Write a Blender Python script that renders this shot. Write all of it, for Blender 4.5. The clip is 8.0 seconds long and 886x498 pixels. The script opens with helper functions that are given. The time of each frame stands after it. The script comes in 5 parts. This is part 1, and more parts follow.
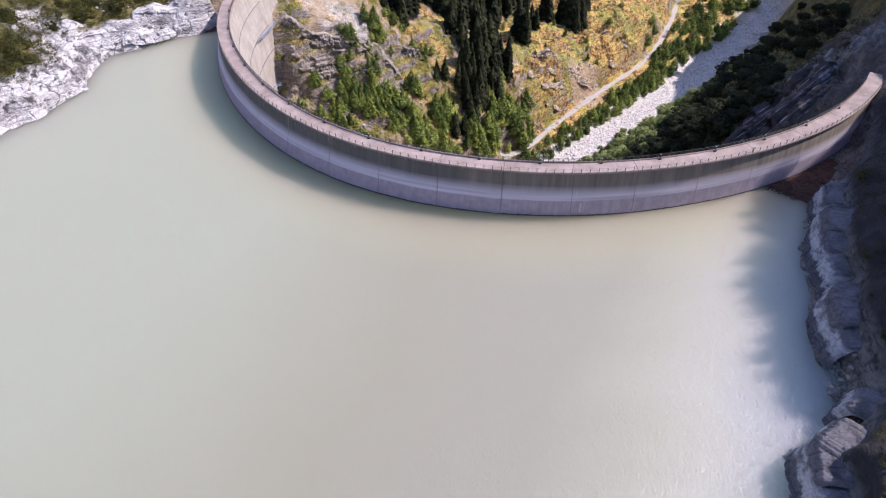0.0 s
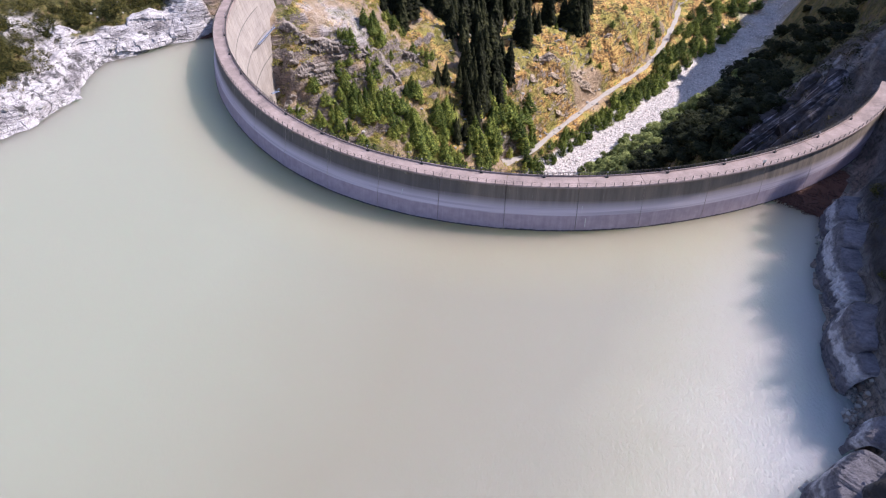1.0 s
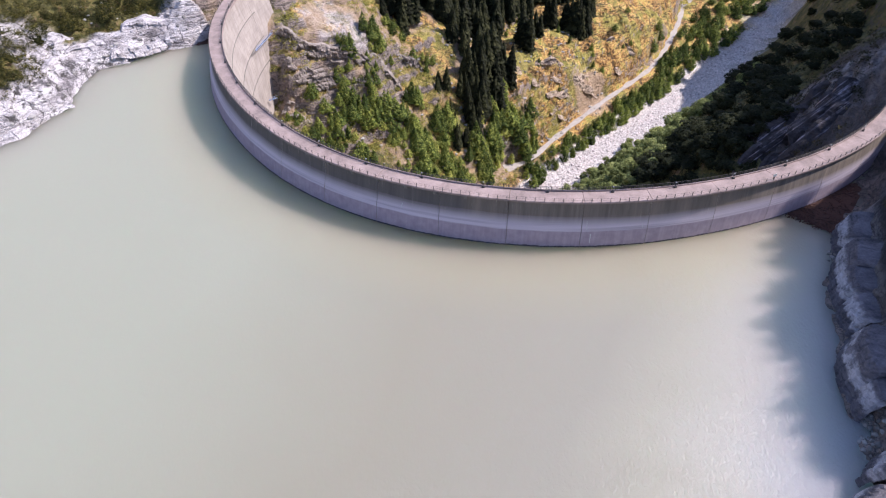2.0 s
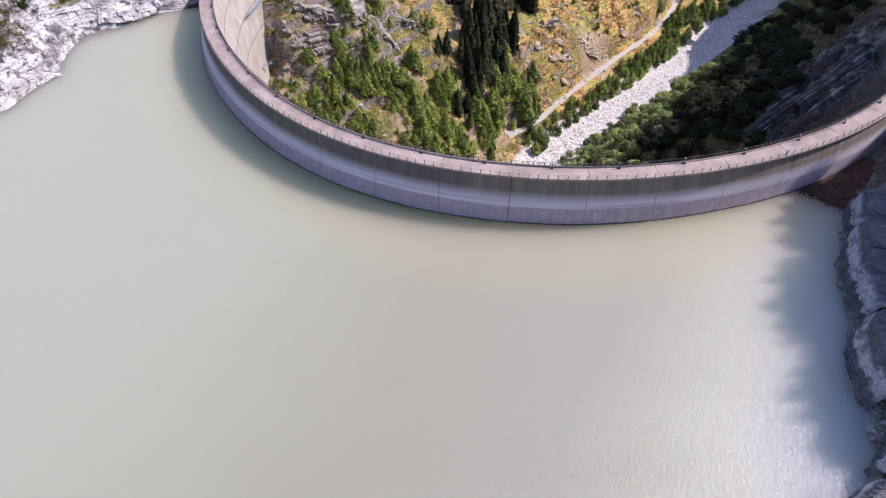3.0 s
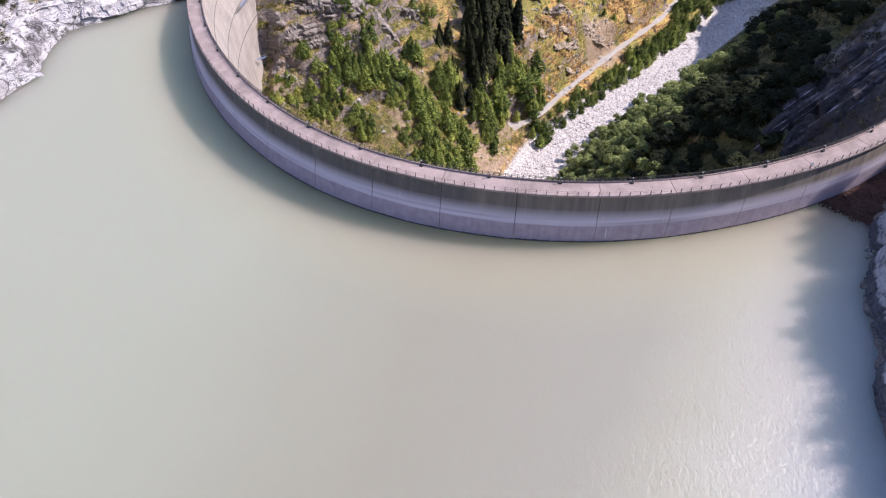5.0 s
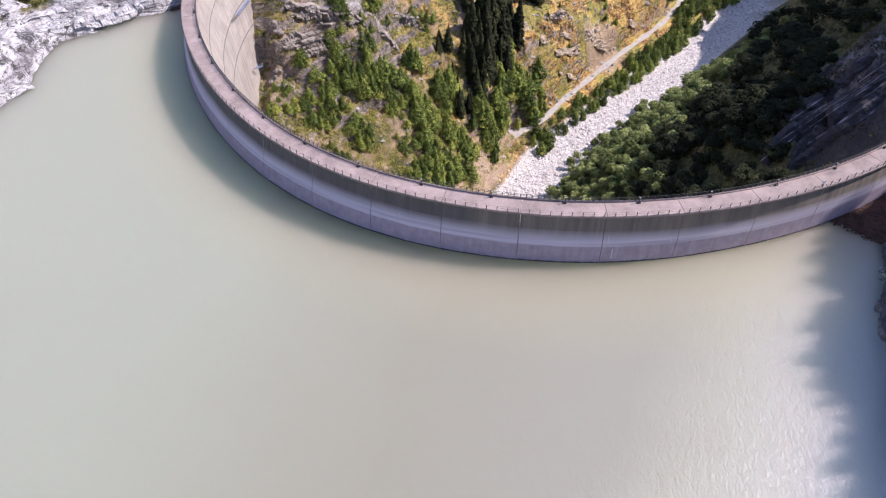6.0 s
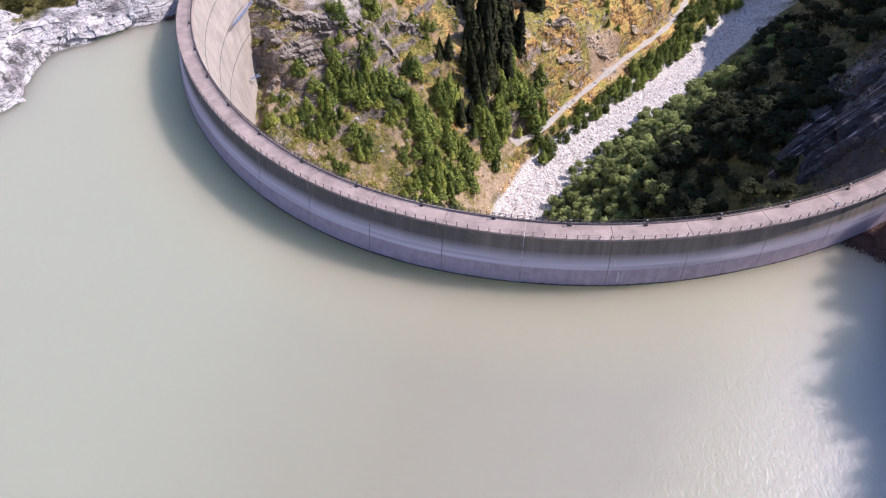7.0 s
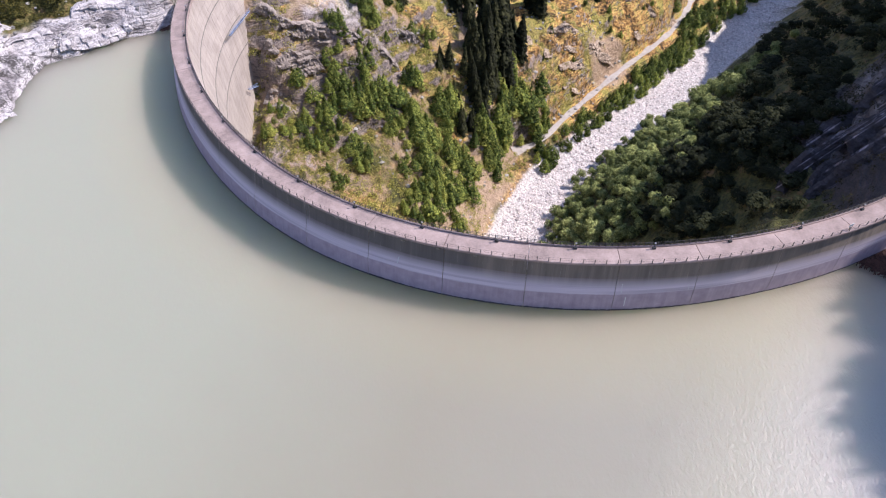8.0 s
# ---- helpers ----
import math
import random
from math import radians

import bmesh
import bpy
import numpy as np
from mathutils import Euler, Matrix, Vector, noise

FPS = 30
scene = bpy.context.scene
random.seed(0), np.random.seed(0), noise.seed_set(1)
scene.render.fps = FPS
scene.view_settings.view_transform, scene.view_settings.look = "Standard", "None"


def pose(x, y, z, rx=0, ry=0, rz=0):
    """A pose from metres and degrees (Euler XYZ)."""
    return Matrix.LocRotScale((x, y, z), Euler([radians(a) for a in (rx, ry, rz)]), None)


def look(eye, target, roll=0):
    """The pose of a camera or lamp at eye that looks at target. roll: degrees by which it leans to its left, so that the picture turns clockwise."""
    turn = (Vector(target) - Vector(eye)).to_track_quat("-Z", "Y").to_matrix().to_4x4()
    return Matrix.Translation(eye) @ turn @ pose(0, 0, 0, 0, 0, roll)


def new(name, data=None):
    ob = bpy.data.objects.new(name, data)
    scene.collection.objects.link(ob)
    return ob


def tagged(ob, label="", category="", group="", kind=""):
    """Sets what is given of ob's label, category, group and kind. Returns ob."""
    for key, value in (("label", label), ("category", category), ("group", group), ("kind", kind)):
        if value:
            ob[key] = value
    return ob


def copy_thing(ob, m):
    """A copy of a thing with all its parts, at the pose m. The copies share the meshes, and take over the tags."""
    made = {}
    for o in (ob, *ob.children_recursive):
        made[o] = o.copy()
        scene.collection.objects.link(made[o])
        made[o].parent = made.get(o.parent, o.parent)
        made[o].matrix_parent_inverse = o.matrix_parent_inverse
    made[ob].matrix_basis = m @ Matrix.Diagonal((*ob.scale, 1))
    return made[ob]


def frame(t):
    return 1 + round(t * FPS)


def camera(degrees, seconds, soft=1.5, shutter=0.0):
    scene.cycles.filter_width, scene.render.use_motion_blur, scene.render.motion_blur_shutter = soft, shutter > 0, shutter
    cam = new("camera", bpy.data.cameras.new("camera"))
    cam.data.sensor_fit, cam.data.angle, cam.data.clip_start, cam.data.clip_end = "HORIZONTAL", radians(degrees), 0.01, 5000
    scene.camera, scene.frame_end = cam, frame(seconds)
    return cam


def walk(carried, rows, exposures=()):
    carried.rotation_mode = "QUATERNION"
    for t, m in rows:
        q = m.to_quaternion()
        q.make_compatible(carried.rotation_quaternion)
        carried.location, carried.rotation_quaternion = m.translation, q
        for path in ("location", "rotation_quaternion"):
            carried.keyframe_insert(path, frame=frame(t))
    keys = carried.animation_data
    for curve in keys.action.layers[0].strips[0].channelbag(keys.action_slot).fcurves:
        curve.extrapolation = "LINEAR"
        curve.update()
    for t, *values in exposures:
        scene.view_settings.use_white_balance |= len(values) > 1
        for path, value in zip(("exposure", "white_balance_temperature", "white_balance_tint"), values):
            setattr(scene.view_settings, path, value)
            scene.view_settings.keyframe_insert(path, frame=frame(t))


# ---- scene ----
cam = camera(66.76, 8.0, 1.15)
PATH = [
    (0, (0.00, -0.00, 100.00), (-0.00, 74.99, 33.84), -0.58),
    (0.5, (-0.13, 2.92, 99.98), (-0.15, 77.87, 33.78), -0.59),
    (1, (-0.09, 5.93, 99.85), (-0.17, 80.86, 33.63), -0.61),
    (1.2, (-0.08, 7.10, 99.85), (-0.18, 82.03, 33.63), -0.61),
    (2, (-0.06, 11.81, 99.85), (-0.23, 86.65, 33.52), -0.64),
    (2.3, (-0.05, 13.58, 99.85), (-0.25, 87.66, 32.68), -0.65),
    (2.5, (-0.04, 14.75, 99.85), (-0.26, 88.00, 31.77), -0.65),
    (3, (-0.01, 17.71, 99.90), (-0.28, 88.44, 29.21), -0.68),
    (3.5, (-0.04, 20.60, 99.99), (-0.37, 89.31, 27.34), -0.73),
    (4, (-0.07, 23.55, 100.01), (-0.46, 92.01, 27.12), -0.78),
    (4.5, (-0.05, 26.51, 99.98), (-0.50, 94.93, 27.06), -0.82),
    (6, (-0.25, 35.30, 99.83), (-0.67, 103.70, 26.89), -0.94),
    (6.5, (-0.44, 38.29, 99.93), (-0.81, 106.68, 26.97), -0.90),
    (7, (-0.44, 41.22, 99.93), (-0.83, 109.63, 26.99), -0.89),
    (7.5, (-0.48, 44.13, 99.88), (-0.90, 112.58, 26.98), -0.93),
    (8, (-0.52, 47.08, 99.79), (-0.97, 115.59, 26.95), -1.00),
]
walk(cam, [(t, look(eye, target, roll)) for t, eye, target, roll in PATH], ((0.0, 0.72, 6250, 21), (8.0, 0.72, 6250, 21)))

# ---- daylight ----
SUN_AZ, SUN_EL = radians(13), radians(47)      # azimuth counted from +x towards +y
world = bpy.data.worlds.new("sky")
scene.world = world
world.use_nodes = True
wn, wl = world.node_tree.nodes, world.node_tree.links
sky = wn.new("ShaderNodeTexSky")
sky.sky_type, sky.sun_disc = "NISHITA", False
sky.sun_elevation, sky.sun_rotation = SUN_EL, radians(90) - SUN_AZ
sky.altitude = 1400
sky.dust_density, sky.ozone_density = 1.6, 0.9
wl.new(sky.outputs[0], wn["Background"].inputs[0])
wn["Background"].inputs[1].default_value = 0.15
sun = new("sun", bpy.data.lights.new("sun", "SUN"))
sun.data.energy, sun.data.angle, sun.data.color = 3.7, radians(0.6), (1.0, 0.93, 0.82)
sun.matrix_world = look((300 * math.cos(SUN_AZ), 300 * math.sin(SUN_AZ), 300 * math.tan(SUN_EL)), (0, 0, 0))


# ---- small tools ----
def grain(x, y, z=0.0, seed=0):
    """Smooth value noise in -1..1 for arrays."""
    x, y, z = np.broadcast_arrays(np.asarray(x, float), np.asarray(y, float), np.asarray(z, float))
    i, j, k = np.floor(x).astype(np.int64), np.floor(y).astype(np.int64), np.floor(z).astype(np.int64)
    fx, fy, fz = x - i, y - j, z - k
    fx, fy, fz = (a * a * (3 - 2 * a) for a in (fx, fy, fz))

    def corner(a, b, c):
        n = (a * 374761393 + b * 668265263 + c * 2147483647 + seed * 974634541) & 0xFFFFFFFF
        n = ((n ^ (n >> 13)) * 1274126177) & 0xFFFFFFFF
        n = ((n ^ (n >> 16)) * 2246822519) & 0xFFFFFFFF
        return ((n ^ (n >> 15)) & 0xFFFFF) / 524287.5 - 1

    out = 0
    for a in (0, 1):
        for b in (0, 1):
            for c in (0, 1):
                w = (fx if a else 1 - fx) * (fy if b else 1 - fy) * (fz if c else 1 - fz)
                out = out + w * corner(i + a, j + b, k + c)
    return out


def fbm(x, y, z=0.0, seed=0, octaves=4):
    out, amp = 0, 1.0
    for n in range(octaves):
        out = out + amp * grain(x * 2**n, y * 2**n, z * 2**n if not np.isscalar(z) or z else 0.0, seed + n)
        amp *= 0.5
    return out / 1.6


def smooth(a, b, v):
    u = np.clip((v - a) / (b - a), 0, 1)
    return u * u * (3 - 2 * u)


def part(name, bm, material, parent, label=""):
    me = bpy.data.meshes.new(name)
    bm.to_mesh(me)
    bm.free()
    return hang(name, me, material, parent, label)


def hang(name, me, material, parent, label=""):
    if material is not None and not me.materials:
        me.materials.append(material)
    ob = new(name, me)
    ob.parent = parent
    return tagged(ob, label)


def empty(name, m=None):
    ob = new(name)
    if m is not None:
        ob.matrix_world = m
    return ob


def mesh_of(name, verts, faces, smooth_faces=False):
    me = bpy.data.meshes.new(name)
    me.from_pydata([tuple(map(float, v)) for v in verts], [], [tuple(map(int, f)) for f in faces])
    if smooth_faces:
        me.polygons.foreach_set("use_smooth", [True] * len(me.polygons))
    me.update()
    return me


def soup(name, verts, quads, material, smooth_faces=False):
    """A large mesh from arrays."""
    verts, quads = np.asarray(verts, np.float32), np.asarray(quads, np.int32)
    me = bpy.data.meshes.new(name)
    n, k = quads.shape
    me.vertices.add(len(verts))
    me.vertices.foreach_set("co", verts.ravel())
    me.loops.add(n * k)
    me.loops.foreach_set("vertex_index", quads.ravel())
    me.polygons.add(n)
    me.polygons.foreach_set("loop_start", np.arange(n, dtype=np.int32) * k)
    me.polygons.foreach_set("use_smooth", np.full(n, smooth_faces))
    me.update(calc_edges=True)
    me.validate()
    me.materials.append(material)
    return me


# ---- materials ----
class Nodes:
    def __init__(self, name):
        self.mat = bpy.data.materials.new(name)
        self.mat.use_nodes = True
        self.n, self.l = self.mat.node_tree.nodes, self.mat.node_tree.links
        self.bsdf = self.n["Principled BSDF"]

    def put(self, socket, value):
        if hasattr(value, "links"):
            self.l.new(value, socket)
        else:
            socket.default_value = (*value, 1.0) if isinstance(value, tuple) and len(value) == 3 and socket.type == "RGBA" else value

    def set(self, **values):
        for key, value in values.items():
            self.put(self.bsdf.inputs[key.replace("_", " ").title().replace("Ior", "IOR")], value)
        return self

    def place(self):
        return self.n.new("ShaderNodeTexCoord").outputs["Object"]

    def world_place(self):
        return self.n.new("ShaderNodeNewGeometry").outputs["Position"]

    def scaled(self, vector, x, y, z):
        node = self.n.new("ShaderNodeMapping")
        self.l.new(vector, node.inputs[0])
        node.inputs["Scale"].default_value = (x, y, z)
        return node.outputs[0]

    def noise(self, vector, scale, detail=4, rough=0.55, warp=0.0):
        node = self.n.new("ShaderNodeTexNoise")
        self.l.new(vector, node.inputs["Vector"])
        node.inputs["Scale"].default_value, node.inputs["Detail"].default_value = scale, detail
        node.inputs["Roughness"].default_value, node.inputs["Distortion"].default_value = rough, warp
        return node.outputs["Fac"]

    def cells(self, vector, scale, feature="F1"):
        node = self.n.new("ShaderNodeTexVoronoi")
        node.feature = feature
        self.l.new(vector, node.inputs["Vector"])
        node.inputs["Scale"].default_value = scale
        return node.outputs["Distance"]

    def ramp(self, value, *stops):
        node = self.n.new("ShaderNodeValToRGB")
        self.l.new(value, node.inputs[0])
        el = node.color_ramp.elements
        while len(el) < len(stops):
            el.new(0.5)
        for e, (at, c) in zip(el, stops):
            e.position, e.color = at, (*c, 1) if isinstance(c, tuple) else (c, c, c, 1)
        return node.outputs[0]

    def mix(self, fac, a, b, how="MIX"):
        node = self.n.new("ShaderNodeMix")
        node.data_type, node.blend_type = "RGBA", how
        self.put(node.inputs["Factor"], fac)
        for socket, value in ((node.inputs[6], a), (node.inputs[7], b)):
            self.put(socket, value)
        return node.outputs[2]

    def math(self, how, a, b=0.0, clamp=False):
        node = self.n.new("ShaderNodeMath")
        node.operation, node.use_clamp = how, clamp
        self.put(node.inputs[0], a)
        self.put(node.inputs[1], b)
        return node.outputs[0]

    def axis(self, vector, name):
        node = self.n.new("ShaderNodeSeparateXYZ")
        self.l.new(vector, node.inputs[0])
        return node.outputs[name]

    def bent(self, vector, scale, far):
        """The vector pushed about by a noise, to bend straight cell edges."""
        node = self.n.new("ShaderNodeTexNoise")
        self.l.new(vector, node.inputs["Vector"])
        node.inputs["Scale"].default_value, node.inputs["Detail"].default_value = scale, 4
        push = self.n.new("ShaderNodeVectorMath")
        push.operation = "MULTIPLY_ADD"
        self.l.new(node.outputs["Color"], push.inputs[0])
        push.inputs[1].default_value = (far, far, far)
        self.l.new(vector, push.inputs[2])
        return push.outputs[0]

    def joined(self, x, y, z):
        node = self.n.new("ShaderNodeCombineXYZ")
        for socket, value in zip(node.inputs, (x, y, z)):
            self.put(socket, value)
        return node.outputs[0]

    def attribute(self, name):
        node = self.n.new("ShaderNodeAttribute")
        node.attribute_name = name
        return node.outputs["Fac"]

    def bump(self, height, strength=0.5, distance=0.1):
        node = self.n.new("ShaderNodeBump")
        node.inputs["Strength"].default_value, node.inputs["Distance"].default_value = strength, distance
        self.l.new(height, node.inputs["Height"])
        self.l.new(node.outputs[0], self.bsdf.inputs["Normal"])
        return self

    def random(self):
        return self.n.new("ShaderNodeObjectInfo").outputs["Random"]

    def island(self):
        return self.n.new("ShaderNodeNewGeometry").outputs["Random Per Island"]


def plain(name, color, rough=0.7, metal=0.0, scale=3.0, vary=0.25):
    m = Nodes(name)
    v = m.place()
    big, small = m.noise(v, scale, 5), m.noise(v, scale * 9, 3)
    both = m.math("ADD", m.math("MULTIPLY", big, 0.7), m.math("MULTIPLY", small, 0.3))
    lo, hi = tuple(c * (1 - vary) for c in color), tuple(min(1, c * (1 + vary)) for c in color)
    m.set(base_color=m.ramp(both, (0.3, lo), (0.7, hi)), roughness=rough, metallic=metal)
    return m.bump(small, 0.3, 0.02).mat


def water_material():
    m = Nodes("turbid_water")
    v = m.world_place()
    tone = m.noise(v, 0.012, 3, 0.5, 0.6)
    # the tint is fitted to the view: browner mid-lake, paler towards the banks
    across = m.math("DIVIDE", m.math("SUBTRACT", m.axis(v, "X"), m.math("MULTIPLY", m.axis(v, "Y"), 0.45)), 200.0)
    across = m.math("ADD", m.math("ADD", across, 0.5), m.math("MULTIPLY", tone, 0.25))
    # its blue right end paints in the shade off the right bank
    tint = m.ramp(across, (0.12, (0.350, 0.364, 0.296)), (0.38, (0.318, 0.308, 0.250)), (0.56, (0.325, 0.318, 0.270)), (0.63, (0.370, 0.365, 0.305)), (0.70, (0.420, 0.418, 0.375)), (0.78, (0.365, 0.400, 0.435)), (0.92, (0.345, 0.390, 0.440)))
    # olive silt gathers along the dam
    ox, oy = m.math("SUBTRACT", m.axis(v, "X"), 32.0), m.math("SUBTRACT", m.axis(v, "Y"), 232.5)
    reach = m.math("SQRT", m.math("ADD", m.math("MULTIPLY", ox, ox), m.math("MULTIPLY", oy, oy)))
    near = m.ramp(m.math("DIVIDE", m.math("SUBTRACT", reach, 105.0), 30.0), (0.05, 0.8), (0.9, 0.0))
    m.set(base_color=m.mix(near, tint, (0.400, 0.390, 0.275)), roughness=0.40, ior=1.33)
    m.set(subsurface_weight=1.0, subsurface_radius=(0.9, 1.1, 1.0), subsurface_scale=42.0)
    flat = m.scaled(v, 1.0, 0.55, 1.0)
    ripple = m.math("ADD", m.noise(flat, 2.0, 3, 0.55, 0.3), m.math("MULTIPLY", m.noise(flat, 0.8, 2, 0.5, 0.4), 1.2))
    # the breeze ruffles the water off the shaded bank and leaves the far corner by the dam smooth
    breeze = m.ramp(m.math("ADD", m.math("SUBTRACT", across, m.math("DIVIDE", m.axis(v, "Y"), 420.0)), m.math("MULTIPLY", m.noise(v, 0.03, 3), 0.35)), (0.42, 0.06), (0.80, 1.0))
    return m.bump(m.math("MULTIPLY", ripple, breeze), 1.0, 0.22).mat


def ground_material():
    m = Nodes("ground_cover")
    v = m.world_place()
    grain_small, grain_mid, grain_big = m.noise(v, 2.2, 6, 0.65), m.noise(v, 0.35, 5, 0.6, 0.4), m.noise(v, 0.06, 4)
    layers = m.noise(m.scaled(v, 0.25, 0.25, 1.4), 0.8, 5, 0.6, 0.8)
    patch = m.noise(v, 0.10, 5, 0.65, 0.5)
    rock = m.mix(m.ramp(grain_mid, (0.3, 0.0), (0.7, 1.0)), (0.095, 0.074, 0.066), (0.45, 0.355, 0.315))
    rock = m.mix(m.ramp(layers, (0.42, 0.0), (0.5, 1.0)), m.mix(0.75, rock, (0.05, 0.05, 0.055)), rock)
    crack = m.noise(m.scaled(v, 1.0, 1.0, 0.35), 0.40, 4, 0.6, 0.3)
    rock = m.mix(m.ramp(crack, (0.47, 0.0), (0.495, 0.8), (0.505, 0.8), (0.53, 0.0)), rock, (0.03, 0.028, 0.028))
    rock = m.mix(m.ramp(grain_small, (0.35, 0.0), (0.7, 0.6)), rock, (0.42, 0.36, 0.33))
    # right-side rock is darkened here to paint in its shade
    rock = m.mix(m.attribute("painted_shade"), rock, m.mix(grain_mid, (0.012, 0.012, 0.015), (0.060, 0.055, 0.064)))
    broad = m.noise(m.scaled(v, 0.7, 1.0, 2.5), 0.10, 5, 0.55, 0.1)
    pale = m.ramp(m.math("ADD", m.math("MULTIPLY", broad, 0.75), m.math("MULTIPLY", grain_small, 0.25)), (0.36, (0.20, 0.18, 0.19)), (0.45, (0.50, 0.465, 0.485)), (0.50, (0.70, 0.66, 0.685)), (0.60, (0.84, 0.80, 0.825)))
    bent = m.bent(v, 0.16, 9.0)
    seam = m.cells(m.scaled(bent, 0.45, 1.0, 1.6), 0.10, "DISTANCE_TO_EDGE")
    pale = m.mix(m.math("MULTIPLY", m.ramp(seam, (0.008, 0.85), (0.030, 0.0)), m.ramp(m.noise(v, 0.11, 3), (0.44, 0.15), (0.56, 1.0))), pale, (0.05, 0.047, 0.052))
    hair = m.cells(m.scaled(bent, 0.8, 1.0, 1.6), 0.55, "DISTANCE_TO_EDGE")
    pale = m.mix(m.math("MULTIPLY", m.ramp(hair, (0.02, 0.8), (0.06, 0.0)), m.ramp(grain_big, (0.50, 0.0), (0.60, 1.0))), pale, (0.10, 0.094, 0.10))
    pale = m.mix(m.ramp(m.math("ADD", m.math("MULTIPLY", grain_mid, 0.6), m.math("MULTIPLY", patch, 0.4)), (0.40, 0.95), (0.47, 0.0)), pale, (0.065, 0.06, 0.058))
    pale = m.mix(m.ramp(layers, (0.36, 0.75), (0.43, 0.0)), pale, (0.14, 0.13, 0.14))
    grass = m.ramp(grain_mid, (0.34, (0.035, 0.034, 0.012)), (0.46, (0.15, 0.13, 0.036)), (0.54, (0.36, 0.23, 0.10)), (0.62, (0.46, 0.31, 0.19)), (0.74, (0.22, 0.19, 0.05)))
    mixed = m.math("ADD", m.math("MULTIPLY", patch, 0.6), m.math("MULTIPLY", m.noise(v, 0.7, 4, 0.6), 0.4))
    dry = m.ramp(mixed, (0.40, (0.040, 0.030, 0.014)), (0.455, (0.30, 0.155, 0.050)), (0.50, (0.60, 0.35, 0.11)), (0.54, (0.72, 0.49, 0.17)), (0.575, (0.40, 0.36, 0.08)), (0.63, (0.16, 0.17, 0.04)))
    dry = m.mix(m.ramp(grain_big, (0.52, 0.0), (0.60, 0.75)), dry, m.mix(grain_mid, (0.14, 0.15, 0.03), (0.50, 0.47, 0.11)))
    # dark lines along the contours paint in shade below the grass steps
    furrow_shade = m.noise(m.joined(m.math("MULTIPLY", m.axis(v, "X"), 0.05), m.math("MULTIPLY", m.axis(v, "Y"), 0.05), m.math("MULTIPLY", m.axis(v, "Z"), 0.42)), 1.0, 4, 0.6, 0.5)
    dry = m.mix(m.math("MULTIPLY", m.ramp(furrow_shade, (0.455, 0.0), (0.485, 0.9), (0.505, 0.9), (0.53, 0.0)), m.ramp(patch, (0.40, 0.2), (0.52, 1.0))), dry, (0.045, 0.034, 0.018))
    grass = m.mix(m.attribute("dry"), grass, dry)
    lush = m.ramp(mixed, (0.36, (0.025, 0.026, 0.011)), (0.47, (0.08, 0.085, 0.024)), (0.54, (0.15, 0.14, 0.04)), (0.62, (0.24, 0.15, 0.07)))
    grass = m.mix(m.attribute("lush"), grass, lush)
    grass = m.mix(m.ramp(grain_small, (0.36, 0.85), (0.48, 0.0)), grass, (0.035, 0.032, 0.013))
    soil = m.mix(grain_mid, (0.22, 0.15, 0.10), (0.62, 0.46, 0.33))
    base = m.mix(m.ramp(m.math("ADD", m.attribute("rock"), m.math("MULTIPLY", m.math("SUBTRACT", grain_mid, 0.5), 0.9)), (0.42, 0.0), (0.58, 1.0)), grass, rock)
    base = m.mix(m.attribute("pale"), base, pale)
    base = m.mix(m.attribute("soil"), base, soil)
    gravel = m.mix(m.ramp(m.noise(v, 1.1, 5, 0.7), (0.35, 0.0), (0.65, 1.0)), (0.36, 0.335, 0.33), (0.82, 0.77, 0.75))
    base = m.mix(m.attribute("gravel"), base, gravel)
    m.set(base_color=base, roughness=0.92)
    rough = m.math("ADD", m.math("MULTIPLY", grain_small, 0.4), grain_mid)
    bedded = m.math("MULTIPLY", layers, m.math("MULTIPLY", m.math("MAXIMUM", m.attribute("rock"), m.attribute("pale")), 1.6))
    return m.bump(m.math("ADD", rough, bedded), 1.0, 1.5).mat


